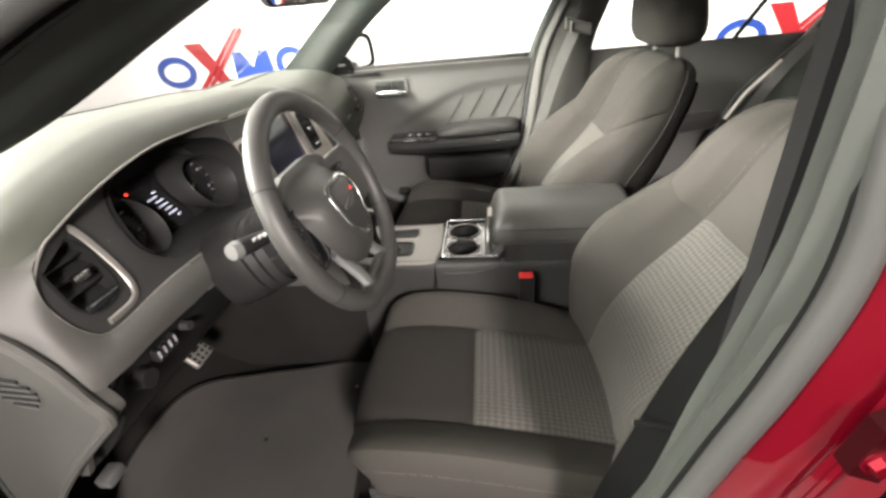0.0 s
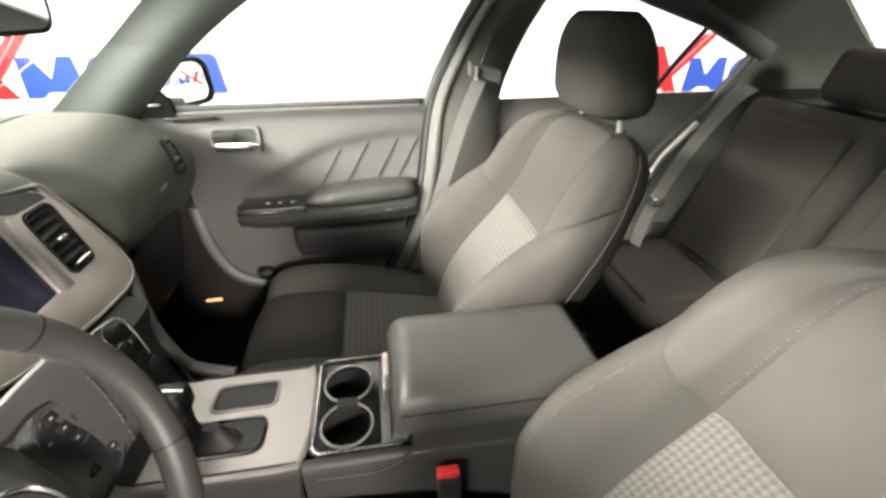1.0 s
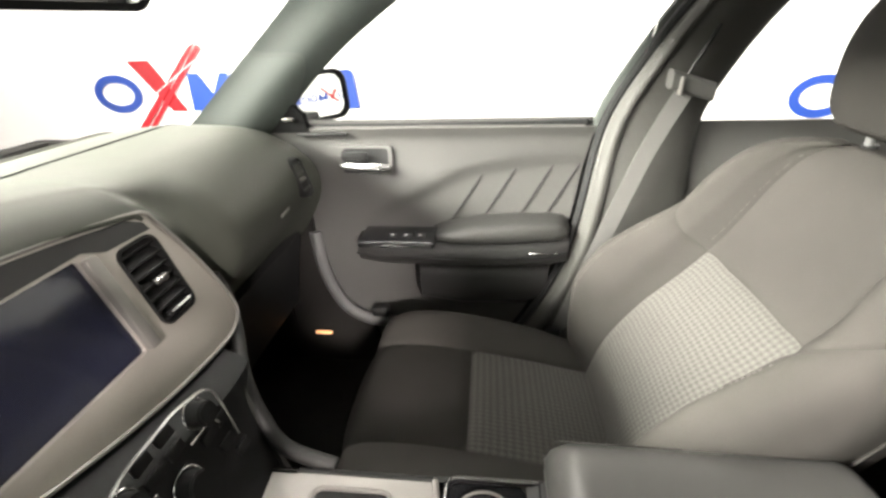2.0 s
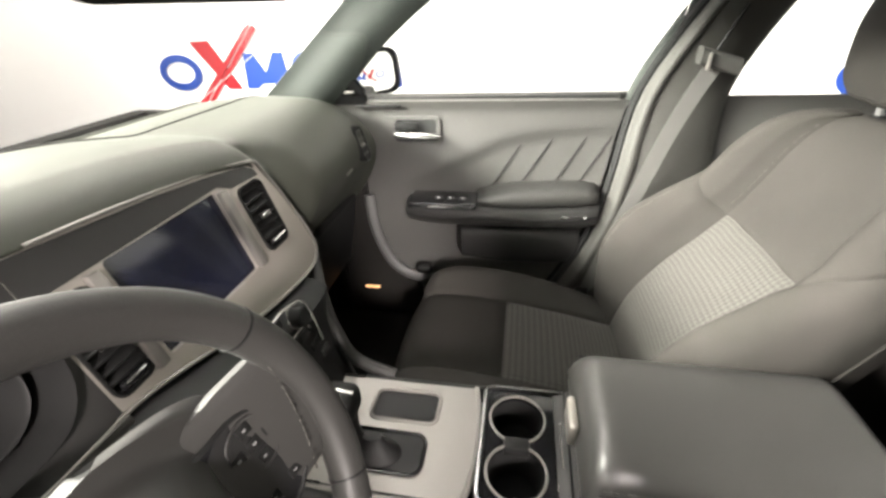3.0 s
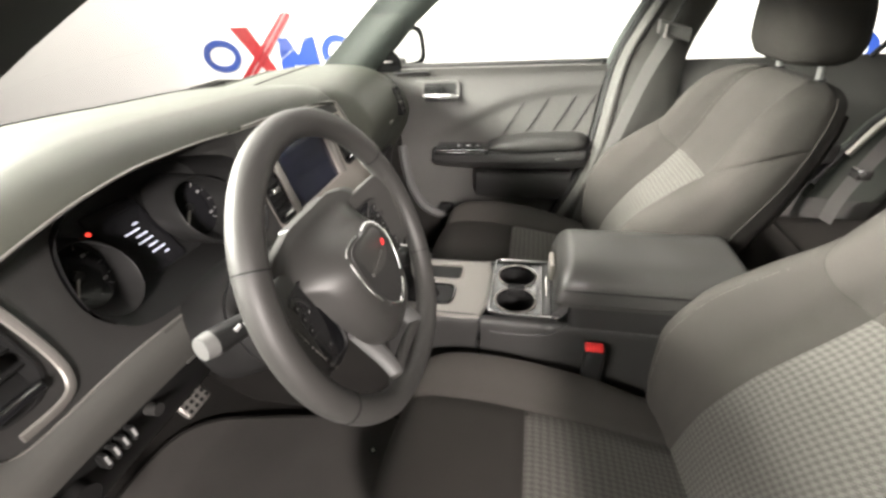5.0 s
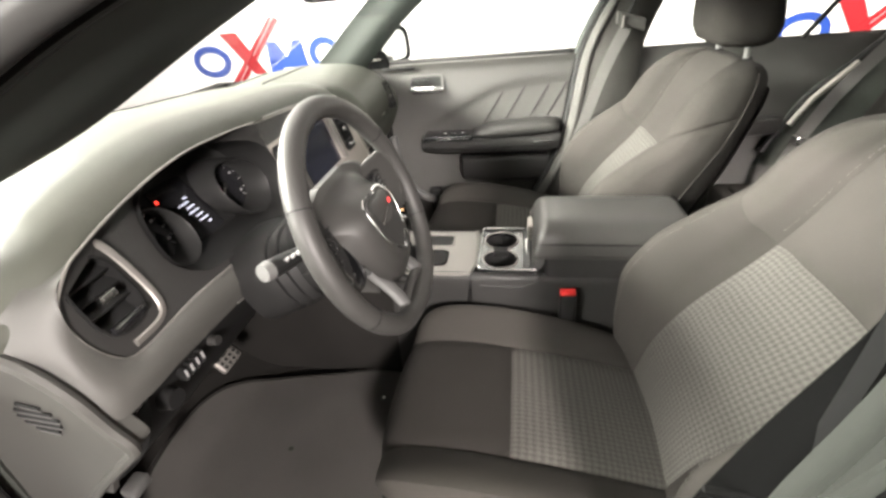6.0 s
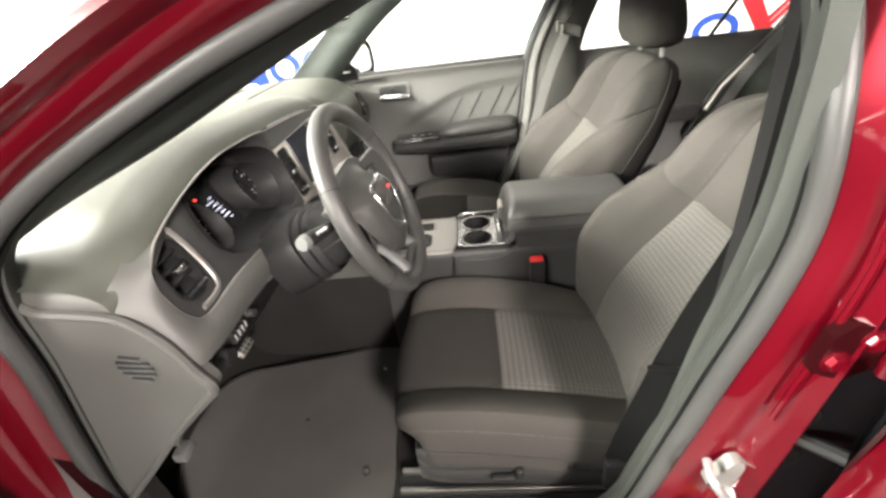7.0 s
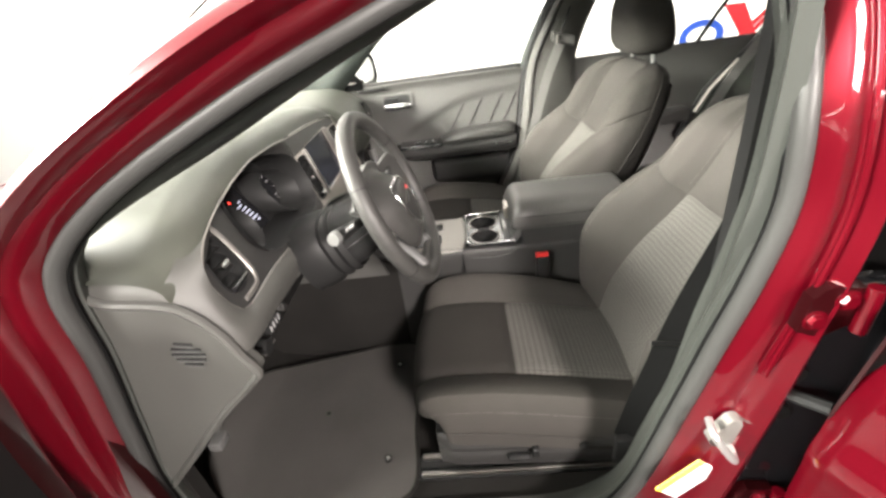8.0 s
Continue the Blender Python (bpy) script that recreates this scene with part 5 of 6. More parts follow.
part("b_strip", sheet(lambda u, v: (rear_edge(0.30 + 1.02 * v) + 0.008 + (0.040 - 0.016 * v) * u, side_y(0.30 + 1.02 * v) - 0.036 - 0.010 * math.sin(math.pi * u) - 0.016 * u, 0.30 + 1.02 * v), 8, 24, 0.01), PILLAR_DARK, side, "front edge of the pillar trim")
part("b_seal", tube([(rear_edge(z), side_y(z) - 0.012, z) for z in [0.30 + 1.04 * i / 24 for i in range(25)]], 0.011, 8, up=(0, 1, 0)), BLACK, side)
part("window_channel", tube([(rear_edge(z) - 0.012, side_y(z) + 0.002, z) for z in [0.95 + 0.38 * i / 12 for i in range(13)]], 0.012, 8, up=(0, 1, 0)), PILLAR, side)


def a_face(u, v):
    a = smooth_line([(-0.80, 0.72, 0.86), (-0.635, 0.715, 0.975), (-0.47, 0.71, 1.11), (-0.306, 0.70, 1.24), (-0.12, 0.63, 1.36)], 21)[round(v * 20)]
    b = smooth_line([(-0.50, 0.775, 0.90), (-0.405, 0.765, 0.985), (-0.268, 0.755, 1.11), (-0.118, 0.745, 1.215), (0.10, 0.66, 1.33)], 21)[round(v * 20)]
    p = a.lerp(b, u)
    p.y -= 0.022 * math.sin(math.pi * u ** 1.7)
    return p


part("a_pillar", sheet(a_face, 14, 20, 0.03), PILLAR, side, "grey windscreen pillar trim")
part("sail_panel", plate([(-0.46, 0.955), (-0.345, 0.955), (-0.35, 1.0), (-0.385, 1.04), (-0.42, 1.02)], [], lambda a, b, d: (a, 0.762 - 0.1 * (b - 0.96) - d, b), 0.02), BELT, side)
part("tweeter_bar", box(-0.40, -0.37, 0.742, 0.752, 0.988, 0.994, 0.002, 1), SATIN, side)
part("roof_rail", tube([(0.0, 0.665, 1.295), (0.15, 0.64, 1.325), (0.5, 0.62, 1.345), (0.75, 0.62, 1.32), (0.95, 0.66, 1.255), (1.185, 0.69, 1.19), (1.40, 0.71, 1.10)], 0.035, 10), PILLAR, side)
part("rear_door_panel", sheet(lambda u, v: (0.55 + 0.80 * u, side_y(0.28 + 0.69 * v) - 0.01 * math.sin(v * 9), 0.28 + 0.69 * v), 12, 24, 0.05), PLASTIC, side, "plain rear door trim")
ra = [arm_section(x, y, 0.76, z0, z1) for x, y, z0, z1 in ((0.66, 0.70, 0.67, 0.70), (0.70, 0.665, 0.66, 0.71), (0.90, 0.66, 0.655, 0.715), (1.05, 0.68, 0.66, 0.72), (1.08, 0.71, 0.67, 0.71))]
part("rear_armrest", rings(ra), LEATHER, side)
part("quarter_bar", tube([(1.075, 0.755, 0.965), (1.13, 0.735, 1.07), (1.19, 0.705, 1.175)], 0.008, 8), BLACK, side)


def c_face(u, v):
    z = 0.55 + 0.80 * v
    f = lerp_table([(0.55, 1.02), (0.787, 1.12), (0.97, 1.315), (1.077, 1.375), (1.12, 1.33), (1.2, 1.15), (1.35, 0.95)], z)
    return (f + (1.75 - 1.85 * max(0, z - 1.05) - f) * u, side_y(z) - 0.03 - 0.12 * u, z)


part("c_pillar", sheet(c_face, 12, 20, 0.04), HEADLINER, side, "dark rear pillar trim")
part("rear_door_seal", tube([(1.02, 0.69, 0.60), (1.12, 0.70, 0.787), (1.24, 0.715, 0.90), (1.315, 0.725, 0.97), (1.378, 0.71, 1.077)], 0.012, 8, up=(0, 1, 0)), BLACK, side)
part("bright_edge", tube([(1.075, 0.672, 0.70), (1.125, 0.678, 0.787), (1.225, 0.69, 0.89)], 0.010, 8), BEZEL, side, "pale edge of the rear door opening")
part("kick_panel", sheet(lambda u, v: (-1.02 + 0.54 * u, 0.705, 0.25 + 0.70 * v), 2, 2, 0.03), CARPET, side)
def kick(u, v):
    z = 0.27 + 0.47 * v
    edge = lerp_table([(0.27, -0.20), (0.40, -0.215), (0.45, -0.265), (0.50, -0.31), (0.56, -0.335), (0.62, -0.350), (0.72, -0.362)], z)
    return (-0.60 + (edge + 0.60) * u, side_y(z) - 0.006 - 0.006 * u, z)


part("kick_cover", sheet(kick, 8, 16, 0.02), CARPET, side, "black carpeted kick panel")
part("kick_filler", box(-1.0, -0.46, 0.69, 0.70, 0.26, 0.72, 0.002), CARPET, side)
part("footwell_lamp", box(-0.40, -0.350, 0.68, 0.691, 0.376, 0.383, 0.003, 3), LAMP_ORANGE, side, "glowing amber footwell lamp")

ROOF_END = 0.80
roof = part("headliner", sheet(lambda u, v: (-0.12 + 1.75 * u * ROOF_END, -0.64 + 1.28 * v, 1.355 + 0.045 * math.sin(math.pi * v) - 0.45 * max(0, u * ROOF_END - 0.62) ** 2 - 0.10 * max(0, 0.3 - u * ROOF_END)), 24, 14, 0.04), HEADLINER, None)
tagged(roof, "dark grey fabric headliner under the roof", "headliner", kind="structure")

# belts
def strap(name, pts, width, across, material, parent, label=""):
    pts = smooth_line(pts, 24)
    a = Vector(across).normalized() * width / 2
    bm = rings([[p - a, p + a, p + a + Vector((0, 0.0015, 0)), p - a + Vector((0, 0.0015, 0))] for p in pts])
    return part(name, bm, material, parent, label)


pb = thing("seat_belt", "grey seat belt hanging beside the passenger pillar", "seat belt", (0.3, 0.66, 0.4))
strap("webbing", [(0.50, 0.668, 1.055), (0.445, 0.66, 0.93), (0.392, 0.655, 0.76), (0.31, 0.655, 0.47), (0.29, 0.655, 0.36)], 0.038, (0.9, 0, -0.35), BELT_GREY, pb)
part("belt_guide", rings([arm_section(x, 0.652, 0.69, 1.045 - 0.3 * (x - 0.5), 1.082 - 0.3 * (x - 0.5)) for x in (0.465, 0.475, 0.54, 0.55)]), PLASTIC, pb)
part("guide_slot", box(0.478, 0.485, 0.645, 0.66, 1.045, 1.08, 0.002), SATIN, pb)
part("height_slot", tube([(0.475, 0.679, 1.02), (0.53, 0.655, 1.17)], 0.004, 6), BLACK, pb)
part("anchor", box(0.27, 0.31, 0.645, 0.665, 0.37, 0.45, 0.008), BLACK, pb)
db = thing("seat_belt", "black seat belt hanging beside the open doorway", "seat belt", (0.38, -0.64, 0.4))
strap("webbing", [(0.50, -0.645, 1.10), (0.475, -0.645, 0.94), (0.42, -0.645, 0.76), (0.37, -0.645, 0.55), (0.345, -0.645, 0.42)], 0.05, (0.65, -0.57, -0.18), BELT, db)
part("stop_button", tube([(0.36, -0.652, 0.70), (0.43, -0.652, 0.688)], 0.004, 8), BLACK, db)
part("anchor", box(0.32, 0.37, -0.66, -0.64, 0.36, 0.44, 0.008), BLACK, db)

# side mirror, its glass turned towards the driver
mir = thing("side_mirror", "black door mirror outside the passenger window", "side mirror", (-0.37, 0.95, 1.0))
MM = Matrix.Translation((-0.405, 0.955, 1.012)) @ pose(0, 0, 0, 0, -5, -33)
secs = []
for d, k in ((-0.085, 0.45), (-0.075, 0.7), (-0.05, 0.9), (-0.01, 1.0), (0.022, 1.0), (0.026, 0.95), (0.016, 0.88)):
    secs.append([MM @ Vector((d, a * k, b * k)) for a, b in rrect(-0.122, 0.122, -0.070, 0.070, 0.040, 6)])
part("shell", rings(secs), BLACK, mir)
part("mirror_glass", plate(rrect(-0.104, 0.104, -0.056, 0.056, 0.034, 6), [], lambda a, b, d: MM @ Vector((0.0165 + d, a, b)), 0.003), MIRROR, mir, "mirror glass")
part("arm", box(-0.43, -0.36, 0.78, 0.90, 0.955, 0.985, 0.01, 3), BLACK, mir)

# rear-view mirror
rv = thing("rear_view_mirror", "black interior mirror behind the windscreen", "mirror", (-0.32, 0.0, 1.26))
RM = Matrix.Translation((-0.20, -0.01, 1.237)) @ pose(0, 0, 0, 0, 8, -12)
part("housing", rings([[RM @ Vector((d, a * k, b * k)) for a, b in rrect(-0.12, 0.12, -0.035, 0.035, 0.018, 5)] for d, k in ((-0.03, 0.5), (-0.025, 0.85), (-0.005, 1.0), (0.006, 1.0))]), BLACK, rv)
part("mirror_glass", plate(rrect(-0.112, 0.112, -0.029, 0.029, 0.015, 5), [], lambda a, b, d: RM @ Vector((0.009 + d, a, b)), 0.002), MIRROR, rv)
pd = thing("brake_pedal", "black brake pedal with a grey studded pad, hanging in the footwell", "pedal", (-0.55, -0.315, 0.485))
PDM = Matrix.Translation((-0.55, -0.315, 0.485)) @ pose(0, 0, 0, 0, -38, 0)
pp = part("pad", box(-0.008, 0.008, -0.034, 0.034, -0.024, 0.024, 0.007, 3, m=PDM), SATIN, pd, "grey metal pad with black studs")
for i in range(4):
    for j in range(3):
        part("stud", box(0.007, 0.0105, -0.027 + 0.0155 * i, -0.019 + 0.0155 * i, -0.018 + 0.013 * j, -0.010 + 0.013 * j, 0.0015, m=PDM), BLACK, pp)
part("arm", tube([(-0.555, -0.315, 0.49), (-0.63, -0.315, 0.60), (-0.70, -0.315, 0.75)], 0.010, 8), BLACK, pd)
part("stem", tube([(-0.225, -0.01, 1.245), (-0.30, -0.01, 1.31)], 0.01, 10), BLACK, rv)

# ---- rear ----
bench = thing("rear_bench", "dark grey cloth rear bench seat", "bench seat", (1.1, 0, 0.28))
for y0, y1 in ((-0.66, -0.225), (-0.22, 0.22), (0.225, 0.66)):
    part("cushion", box(0.86, 1.24, y0, y1, 0.30, 0.50, 0.035, 5), CLOTH, bench)
    bb_ = part("backrest", box(-0.07, 0.07, y0, y1, 0, 0.55, 0.04, 5, m=Matrix.Translation((1.235, 0, 0.45)) @ pose(0, 0, 0, 0, 20, 0)), CLOTH_DARK, bench)
    part("back_panel", box(-0.082, -0.05, y0 + 0.07, y1 - 0.07, 0.05, 0.50, 0.014, 4, m=Matrix.Translation((1.235, 0, 0.45)) @ pose(0, 0, 0, 0, 20, 0)), CLOTH_DARK, bb_, "padded cloth centre panel")
    part("cushion_panel", box(0.90, 1.16, y0 + 0.07, y1 - 0.07, 0.48, 0.512, 0.012, 4), CLOTH, bench, "padded cloth centre panel")
for y in (-0.36, 0.36):
    part("head_restraint", box(-0.05, 0.05, y - 0.13, y + 0.13, 0, 0.14, 0.035, 5, m=Matrix.Translation((1.42, 0, 0.99)) @ pose(0, 0, 0, 0, 14, 0)), CLOTH_DARK, bench)
rb = thing("seat_belt", "grey rear seat belt lying against the rear backrest", "seat belt", (1.1, 0.6, 0.5))
strap("webbing", [(1.30, 0.60, 1.01), (1.235, 0.60, 0.96), (1.13, 0.595, 0.80), (1.05, 0.58, 0.62), (1.03, 0.57, 0.52)], 0.036, (0.7, -0.5, -0.3), BELT_GREY, rb)
part("buckle_tongue", box(1.05, 1.09, 0.56, 0.60, 0.66, 0.69, 0.006), CHROME, rb)
tagged(part("wall_3", sheet(lambda u, v: (1.40 + 0.5 * u, -0.72 + 1.44 * v, 0.98 + 0.02 * u), 4, 4, 0.7), BLACK, None), "dark parcel shelf behind the rear seats", "bulkhead", kind="structure")

# floor pan
pan = tagged(part("floor_pan", sheet(lambda u, v: (-1.02 + 2.7 * u, -0.74 + 1.48 * v, 0.268 + (0.42 * max(0, (0.17 - u) / 0.17) ** 1.4)), 60, 4, 0.03), CARPET, None), "black carpeted car floor", "car floor", kind="structure")
tagged(part("firewall", box(-1.08, -1.02, -0.74, 0.74, 0.25, 0.95, 0), CARPET, None), "black carpeted bulkhead ahead of the footwells", "bulkhead", kind="structure")
fm = thing("floor_mat", "dark grey fitted floor mat in the driver's footwell", "floor mat", (-0.4, -0.4, 0.27))
MAT_OUT = [(p.x, p.y) for p in smooth_line([(-0.135, -0.655, 0), (-0.132, -0.45, 0), (-0.130, -0.20, 0), (-0.155, -0.155, 0), (-0.24, -0.150, 0), (-0.36, -0.175, 0), (-0.50, -0.20, 0), (-0.60, -0.23, 0), (-0.66, -0.32, 0), (-0.67, -0.48, 0), (-0.64, -0.60, 0), (-0.56, -0.655, 0), (-0.35, -0.668, 0)], 90, True)]
toe = lambda a: 0.286 + 0.42 * max(0, (-0.561 - a) / 0.459) ** 1.4
part("mat", rings([[(a, b, toe(a) - 0.009) for a, b in MAT_OUT], [(a, b, toe(a)) for a, b in MAT_OUT]] + [[(-0.39 + (a + 0.39) * k, -0.41 + (b + 0.41) * k, toe(-0.39 + (a + 0.39) * k)) for a, b in MAT_OUT] for k in (0.95, 0.88, 0.8, 0.7, 0.6, 0.45, 0.3, 0.02)], True, False), MAT_RUBBER, fm)
part("mat_binding", tube([(a, b, toe(a) - 0.002) for a, b in MAT_OUT], 0.0055, 6, True), CARPET, fm, "stitched black edge binding")
for x, y in ((-0.196, -0.563), (-0.198, -0.247)):
    fx = part("fixing", tube([(x, y, 0.285), (x, y, 0.2905)], 0.0095, 16), BLACK, fm, "round fixing stud")
    part("stud_cap", tube([(x, y, 0.289), (x, y, 0.2925)], [0.005, 0.004], 12), STEEL, fx)

# ---- driver's side: open doorway ----
shell = tagged(new("wall_1"), "dark red painted doorway of the car with grey rubber seal", "car body", kind="structure")
SEAL = [(-0.585, -0.74, 0.50), (-0.55, -0.745, 0.68), (-0.513, -0.745, 0.85), (-0.495, -0.745, 0.978), (-0.452, -0.74, 1.045), (-0.34, -0.735, 1.117), (-0.169, -0.73, 1.192), (-0.053, -0.72, 1.235), (0.10, -0.69, 1.285), (0.28, -0.665, 1.315), (0.40, -0.68, 1.29), (0.437, -0.70, 1.20), (0.44, -0.735, 1.10), (0.44, -0.75, 1.0), (0.42, -0.758, 0.90), (0.395, -0.76, 0.80), (0.362, -0.76, 0.65), (0.315, -0.757, 0.45), (0.26, -0.75, 0.35), (0.15, -0.745, 0.30), (-0.1, -0.74, 0.285), (-0.4, -0.74, 0.285), (-0.56, -0.74, 0.33)]
sl = smooth_line(SEAL, 184, True)
part("door_seal", tube(sl, 0.0135, 10, True, up=(0, 1, 0)), RUBBER, shell, "grey rubber door seal")
mid = Vector((-0.05, -0.76, 0.80))


def out_from(p, d, y):
    v = Vector((p.x - mid.x, 0, p.z - mid.z)).normalized()
    return Vector((p.x + v.x * d, y, p.z + v.z * d))


def band(p):
    """How wide the painted flange is at a point of the doorway."""
    if p.x < -0.40:
        return lerp_table([(0.3, 0.13), (0.6, 0.11), (0.9, 0.092), (1.0, 0.078), (1.08, 0.064)], p.z)
    if p.x > 0.25:
        return lerp_table([(0.3, 0.15), (0.48, 0.12), (0.7, 0.088), (0.95, 0.065), (1.3, 0.06)], p.z)
    return 0.06 if p.z > 0.8 else 0.14


part("painted_frame", rings([[out_from(p, 0.0, p.y + 0.005) for p in sl], [out_from(p, 0.016, p.y - 0.026) for p in sl], [out_from(p, 0.020 + band(p) * 0.10, p.y - 0.034) for p in sl], [out_from(p, 0.020 + band(p) * 0.25, p.y - 0.036) for p in sl], [out_from(p, 0.020 + band(p) * 0.32, p.y - 0.048) for p in sl], [out_from(p, 0.012 + band(p) * 0.55, p.y - 0.054) for p in sl], [out_from(p, band(p) * 0.85, p.y - 0.062) for p in sl], [out_from(p, band(p), p.y - 0.055) for p in sl], [out_from(p, band(p) + 0.012, p.y - 0.03) for p in sl], [out_from(p, band(p) + 0.014, p.y + 0.06) for p in sl]], True, False), PAINT, shell, "dark red painted door frame")
part("inner_seal", rings([[out_from(p, 0.004, p.y + 0.010) for p in sl], [out_from(p, -0.012, p.y + 0.022) for p in sl], [out_from(p, -0.006, p.y + 0.045) for p in sl], [out_from(p, 0.03, p.y + 0.08) for p in sl]], True, False), DOOR_TRIM, shell, "grey inner trim")
part("seal_groove", tube([out_from(p, -0.011, p.y + 0.008) for p in sl], 0.0035, 6, True, up=(0, 1, 0)), BELT, shell)
part("flange_ridge", tube([out_from(p, max(0.03, band(p) * 0.52), p.y - 0.0475) for p in sl if p.x > 0.2 and 0.78 < p.z < 1.2], 0.0035, 6, False, up=(0, 1, 0)), PAINT, shell)
tick = part("b_trim", sheet(lambda u, v: (lambda z: (lerp_table([(0.30, 0.30), (0.593, 0.368), (0.635, 0.38), (0.80, 0.402), (0.904, 0.42), (1.026, 0.432), (1.125, 0.432), (1.3, 0.42)], z) + 0.016 * u + 0.006 * math.sin(3 * u), -0.738 + 0.050 * u + 0.03 * max(0, z - 1.05), z))(0.30 + 0.98 * v), 8, 24, 0.02), DOOR_TRIM, shell, "grey pillar trim")
part("b_trim_back", sheet(lambda u, v: (0.44 + 0.20 * u, -0.665 + 0.02 * u + 0.06 * max(0, v - 0.7), 0.28 + 1.02 * v), 4, 8, 0.02), BLACK, shell)
part("kick_panel", sheet(lambda u, v: (-1.02 + 0.45 * u, -0.70, 0.25 + 0.66 * v), 2, 2, 0.03), CARPET, shell)
part("sill_plate", box(-0.55, 0.30, -0.745, -0.67, 0.262, 0.285, 0.006), PLASTIC, shell)
part("roof_side", tube([(0.05, -0.64, 1.33), (0.5, -0.63, 1.345), (0.9, -0.64, 1.31), (1.3, -0.68, 1.18), (1.6, -0.7, 1.05)], 0.04, 10), PILLAR, shell)
part("rear_side_panel", sheet(lambda u, v: (0.60 + 1.2 * u, -0.74, 0.28 + 0.70 * v), 2, 2, 0.03), BLACK, shell)
stk = part("striker", tube(smooth_line([(0.378, -0.806, 0.700), (0.374, -0.832, 0.697), (0.392, -0.836, 0.668), (0.410, -0.834, 0.642), (0.416, -0.808, 0.640)], 20), 0.0055, 8), POST, shell, "bright metal door striker")
part("striker_plate", box(-0.026, 0.026, -0.004, 0.004, -0.03, 0.03, 0.012, 4, m=Matrix.Translation((0.415, -0.807, 0.67)) @ pose(0, 0, 0, 0, 30, 0)), SATIN, stk)
lab = part("label", box(-0.045, 0.045, -0.001, 0.001, -0.022, 0.022, 0, 1, m=Matrix.Translation((0.37, -0.808, 0.555)) @ pose(0, 0, 0, 0, -52, 0)), LABEL, shell, "white and yellow information sticker")
part("label_band", box(-0.045, 0.045, -0.0015, 0.0015, 0.010, 0.022, 0, 1, m=Matrix.Translation((0.37, -0.808, 0.555)) @ pose(0, 0, 0, 0, -52, 0)), YELLOW, lab)
for i in range(4):
    part("print_bar", box(-0.035, 0.03 - 0.008 * (i % 3), -0.0018, 0.0018, -0.016 + 0.006 * i, -0.0135 + 0.006 * i, 0, 1, m=Matrix.Translation((0.37, -0.808, 0.555)) @ pose(0, 0, 0, 0, -52, 0)), INK, lab)

# rear door, standing open
rd = thing("rear_door", "dark red rear car door standing open", "car door", (0.56, -0.84, 0.3))
RD = Matrix.Translation((0.492, -0.848, 0)) @ pose(0, 0, 0, 0, 0, -62)


def skin(u, v):
    """The door's outer panel, with a rolled leading edge and a waist crease."""
    z = 0.32 + 0.62 * v
    roll = max(0.0, 1 - u / 0.035)
    lean = lerp_table([(0.32, 0.012), (0.58, 0.0), (0.79, 0.004), (0.88, 0.030), (0.94, 0.06)], z)
    return RD @ Vector((lean + 0.95 * u, 0.016 * roll ** 2 - 0.03 * math.sin(math.pi * v) - 0.010 * math.exp(-((v - 0.62) / 0.05) ** 2), z))


part("outer_skin", sheet(skin, 60, 30, 0.012), PAINT, rd, "dark red outer panel")
part("inner_shell", sheet(lambda u, v: RD @ Vector((0.02 + 0.90 * u, 0.07 + 0.02 * math.sin(math.pi * v), 0.33 + 0.60 * v)), 10, 16, 0.03), PAINT_SHADED, rd)
part("edge_face", sheet(lambda u, v: RD @ Vector((0.006 + 0.05 * max(0, v - 0.75), -0.010 + 0.09 * u, 0.33 + 0.58 * v)), 6, 16, 0.004), PAINT_SHADED, rd)
part("window_frame", tube([RD @ Vector((0.08, 0.04, 0.93)), RD @ Vector((0.16, 0.09, 1.15)), RD @ Vector((0.34, 0.11, 1.26)), RD @ Vector((0.9, 0.06, 0.97))], 0.022, 10), PAINT, rd)
for z in (0.895, 0.50):
    h = part("hinge", rings([[(x, -0.802 - d, z + dz) for x, dz in ((0.440, -0.028), (0.446, 0.020), (0.462, 0.034), (0.500, 0.030), (0.512, 0.010), (0.500, -0.022), (0.470, -0.040))] for d in (0.0, 0.012, 0.016)]), PAINT_SHADED, rd, "dark red steel hinge")
    part("hinge_pin", tube([(0.506, -0.822, z - 0.03), (0.506, -0.822, z + 0.032)], 0.009, 10), PAINT, h)
    for x, dz in ((0.456, -0.012), (0.484, 0.014)):
        bm = tube([(x, -0.816, z + dz), (x, -0.825, z + dz)], [0.0105, 0.0085], 6)
        part("bolt", bm, PAINT, h, "painted hexagon bolt")
        part("washer", tube([(x, -0.815, z + dz), (x, -0.819, z + dz)], 0.0135, 18), PAINT, h)
# Black panel set in the rear door gap to stand for its shade.
part("gap_shade_panel", box(0.46, 0.62, -0.80, -0.775, 0.30, 0.915, 0.004), PIANO, shell, "black panel for the shade in the rear door gap")
part("check_strap", tube([(0.46, -0.80, 0.745), (0.50, -0.84, 0.75)], 0.009, 8), BLACK, rd)
for z in (0.775, 0.70):
    part("grommet", tube([(0.476, -0.799, z), (0.476, -0.806, z)], 0.013, 16), BLACK, shell)


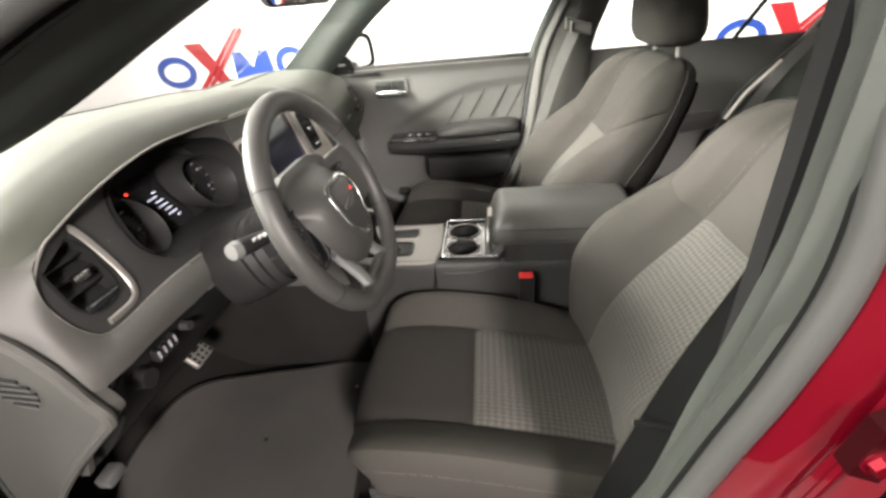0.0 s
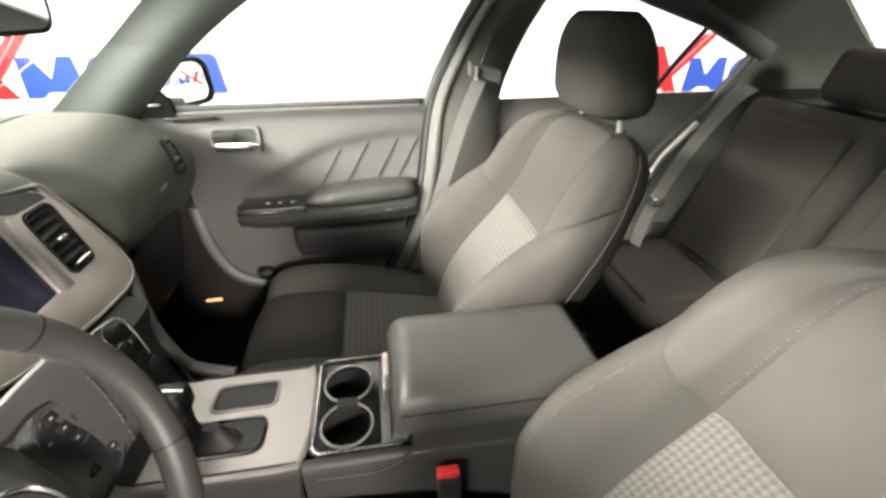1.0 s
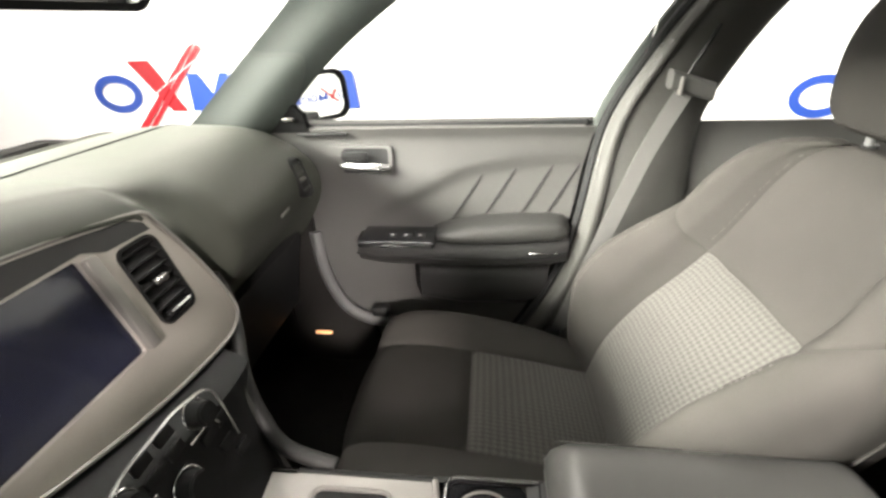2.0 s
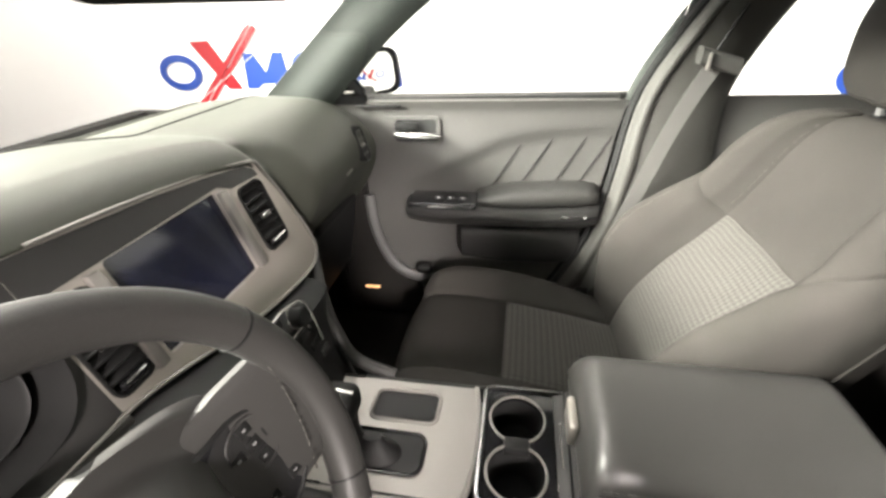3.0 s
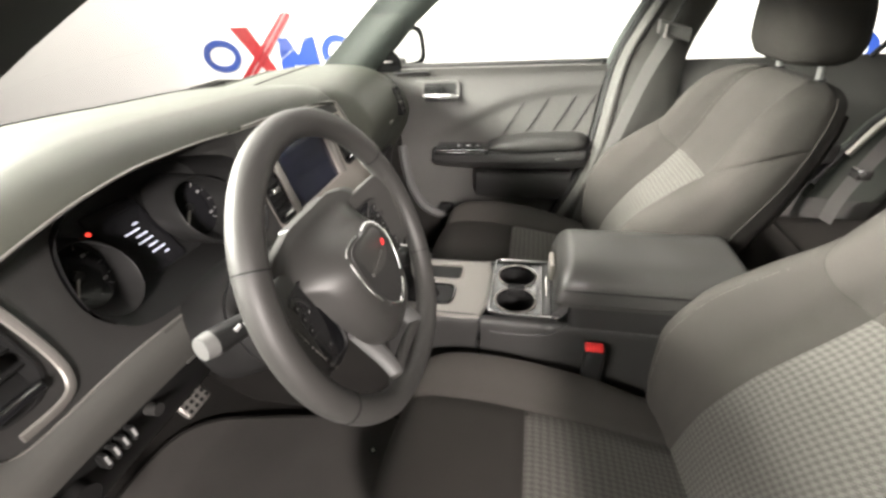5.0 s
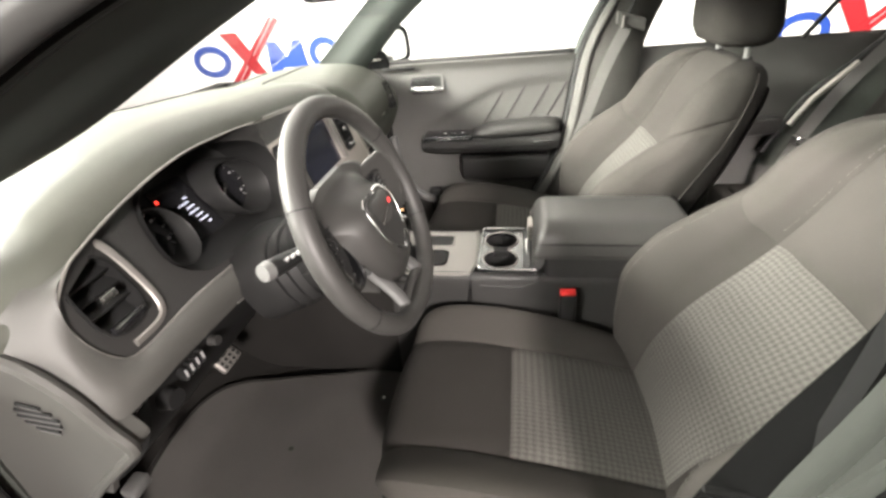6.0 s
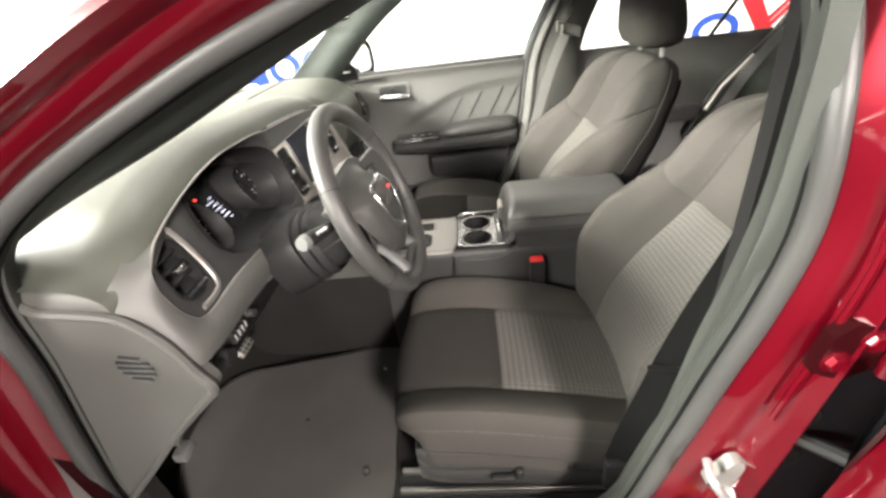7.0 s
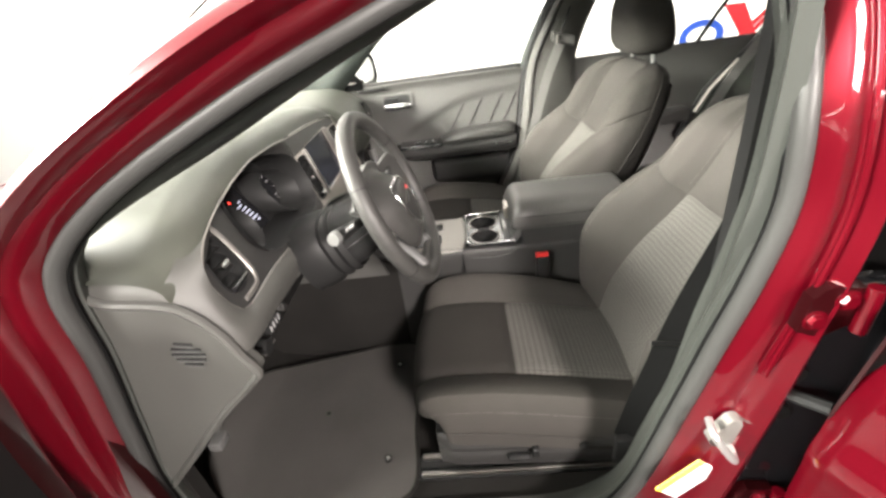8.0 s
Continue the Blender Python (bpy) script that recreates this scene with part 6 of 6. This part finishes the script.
# logo on the wall behind the car, seen in the door mirror
def rear_logo(y0, z0, k):
    base = thing("wall_logo", "blue and red shapes of a logo painted on the rear wall", "logo", (5.99, y0, z0), "logos on the studio wall")

    def flat(loop, holes, name, material, lift=0.0):
        part(name, plate(loop, holes, lambda a, b, d: (5.992 - lift + d, y0 - a * k, z0 + b * k), 0.004), material, base)
    circle = lambda cx, ra, rb: [(cx + ra * math.cos(q), 0.11 + rb * math.sin(q)) for q in [i * math.pi / 12 for i in range(24)]]
    for cx, w in ((0.16, 0.16), (1.11, 0.125), (1.375, 0.125)):
        flat(circle(cx, w, 0.115), [circle(cx, w - 0.052, 0.068)], "ring", BLUE_INK)
    flat([(0.27, -0.1), (0.38, -0.1), (0.87, 0.40), (0.78, 0.40)], [], "stroke", RED_INK)
    flat([(0.29, 0.30), (0.43, 0.30), (0.60, 0.0), (0.50, 0.0)], [], "stroke", RED_INK, 0.005)
    flat([(0.64, 0.0), (0.72, 0.0), (0.76, 0.03), (0.84, 0.03), (0.88, 0.0), (0.96, 0.0), (0.94, 0.22), (0.87, 0.22), (0.80, 0.10), (0.73, 0.22), (0.66, 0.22)], [], "notched_bar", BLUE_INK)
    flat([(1.53, 0.0), (1.72, 0.0), (1.70, 0.20), (1.68, 0.22), (1.53, 0.22)], [], "block", BLUE_INK)


rear_logo(1.68, 1.02, 0.5)


# front door, standing wide open
fd = thing("front_door", "dark red front car door standing wide open", "car door", (-0.62, -0.86, 0.3))
FD = Matrix.Translation((-0.64, -0.865, 0)) @ pose(0, 0, 0, 0, 0, -68)
part("outer_skin", sheet(lambda u, v: FD @ Vector((1.08 * u, -0.10 - 0.03 * math.sin(math.pi * v), 0.32 + 0.66 * v)), 10, 16, -0.02), PAINT, fd)
part("inner_trim", sheet(lambda u, v: FD @ Vector((0.03 + 1.03 * u, 0.0 - 0.03 * math.sin(math.pi * v), 0.33 + 0.64 * v)), 10, 16, 0.09), BLACK, fd)
part("window_frame", tube([FD @ Vector(p) for p in ((0.05, -0.04, 0.97), (0.35, 0.0, 1.15), (0.75, 0.02, 1.28), (0.98, 0.0, 1.22), (1.06, -0.04, 0.97))], 0.02, 8), PAINT, fd)

# Dark sheet stands in for the shade in the hinge gap.
part("door_gap", sheet(lambda u, v: (-0.56 - 0.34 * u, -0.772 - 0.01 * u, 0.25 + 0.72 * v), 6, 8, -0.02), PAINT_SHADED, shell, "dark sheet for the shaded hinge gap of the front door")
part("front_wing", sheet(lambda u, v: (-0.80 - 1.45 * u, -0.80 - 0.045 * math.sin(math.pi * (0.15 + 0.7 * v)), 0.28 + 0.68 * v - 0.16 * u * v), 14, 12, -0.012), PAINT, shell, "dark red painted front wing")
# bonnet seen through the windscreen
part("bonnet", sheet(lambda u, v: (-2.25 + 1.15 * u, -0.80 + 1.6 * v, 0.74 + 0.14 * u + 0.03 * math.sin(math.pi * v)), 8, 12, 0.02), PAINT, shell, "dark red bonnet")
part("cowl", sheet(lambda u, v: (-1.12 + 0.12 * u, -0.76 + 1.52 * v, 0.935), 2, 4, 0.02), BLACK, shell)

PILLAR_OUT = smooth_line([(-0.60, -0.735, 0.90), (-0.50, -0.735, 0.995), (-0.36, -0.716, 1.10), (-0.18, -0.705, 1.180), (-0.05, -0.695, 1.230), (0.14, -0.66, 1.295)], 31)
PILLAR_IN = smooth_line([(-0.70, -0.66, 0.93), (-0.60, -0.660, 0.985), (-0.44, -0.640, 1.05), (-0.27, -0.60, 1.116), (-0.10, -0.59, 1.192), (0.10, -0.57, 1.280)], 31)


def driver_pillar(u, v):
    a, b = PILLAR_OUT[round(30 * v)], PILLAR_IN[round(30 * v)]
    if u < 0.7:
        p = a.lerp(b, u / 0.7)
        p.z -= 0.010 * math.sin(math.pi * u / 0.7)
        return p
    f = (u - 0.7) / 0.3
    return b + Vector((-0.03 * f, -0.06 * f * f, 0.055 * f))


part("a_pillar", sheet(driver_pillar, 16, 30, 0.012), PILLAR, shell, "dark grey windscreen pillar trim")
part("roof_skin", sheet(lambda u, v: (-0.14 + 1.80 * u * ROOF_END, -0.66 + 1.32 * v, 1.402 + 0.045 * math.sin(math.pi * v) - 0.45 * max(0, u * ROOF_END - 0.62) ** 2 - 0.10 * max(0, 0.3 - u * ROOF_END)), 24, 14, 0.004), PAINT, shell, "dark red painted roof")
part("boot_lid", sheet(lambda u, v: (1.66 + 0.75 * u, -0.74 + 1.48 * v, 1.03 - 0.05 * u * u + 0.02 * math.sin(math.pi * v)), 8, 10, 0.02), PAINT, shell, "dark red painted boot lid")
part("rear_panel", sheet(lambda u, v: (2.41 - 0.05 * v, -0.76 + 1.52 * u, 0.30 + 0.68 * v), 8, 8, 0.02), PAINT, shell, "dark red painted rear panel")
part("nose_panel", sheet(lambda u, v: (-2.27 + 0.03 * v, -0.78 + 1.56 * u, 0.30 + 0.45 * v), 8, 8, -0.02), PAINT, shell, "dark red painted nose")
part("flank", sheet(lambda u, v: (-0.62 + 3.02 * u, 0.835 + 0.03 * math.sin(math.pi * v), 0.26 + 0.68 * v), 20, 12, 0.012), PAINT, side, "dark red painted flank")
part("rear_quarter", sheet(lambda u, v: (1.42 + 0.98 * u, -0.80 - 0.03 * math.sin(math.pi * v), 0.26 + 0.70 * v), 8, 10, -0.012), PAINT, shell, "dark red painted rear quarter")
ws = tagged(new("window_2"), "clear curved windscreen", "car window", kind="structure")
pane = part("pane", sheet(lambda u, v: (-1.02 + 0.86 * u + 0.10 * (2 * v - 1) ** 2 * (1 - u), -0.54 + 1.31 * v + 0.06 * (1 - 2 * v) * u, 0.945 + 0.42 * u), 40, 40, 0.003), GLASS, ws)
pane.visible_shadow = False
rw = tagged(new("window_3"), "clear curved rear window", "car window", kind="structure")
pane = part("pane", sheet(lambda u, v: (1.28 + 0.60 * u - 0.05 * (2 * v - 1) ** 2, -0.60 + 1.20 * v, 1.345 - 0.315 * u), 16, 16, 0.003), GLASS, rw)
pane.visible_shadow = False
part("c_pillar", sheet(lambda u, v: (lambda z: (lerp_table([(0.55, 1.02), (0.787, 1.12), (0.97, 1.315), (1.077, 1.375), (1.12, 1.33), (1.2, 1.15), (1.35, 0.95)], z) * (1 - u) + (1.75 - 1.85 * max(0, z - 1.05)) * u, -side_y(z) + 0.03 + 0.10 * u, z))(0.55 + 0.80 * v), 12, 20, -0.04), HEADLINER, shell, "dark rear pillar trim")
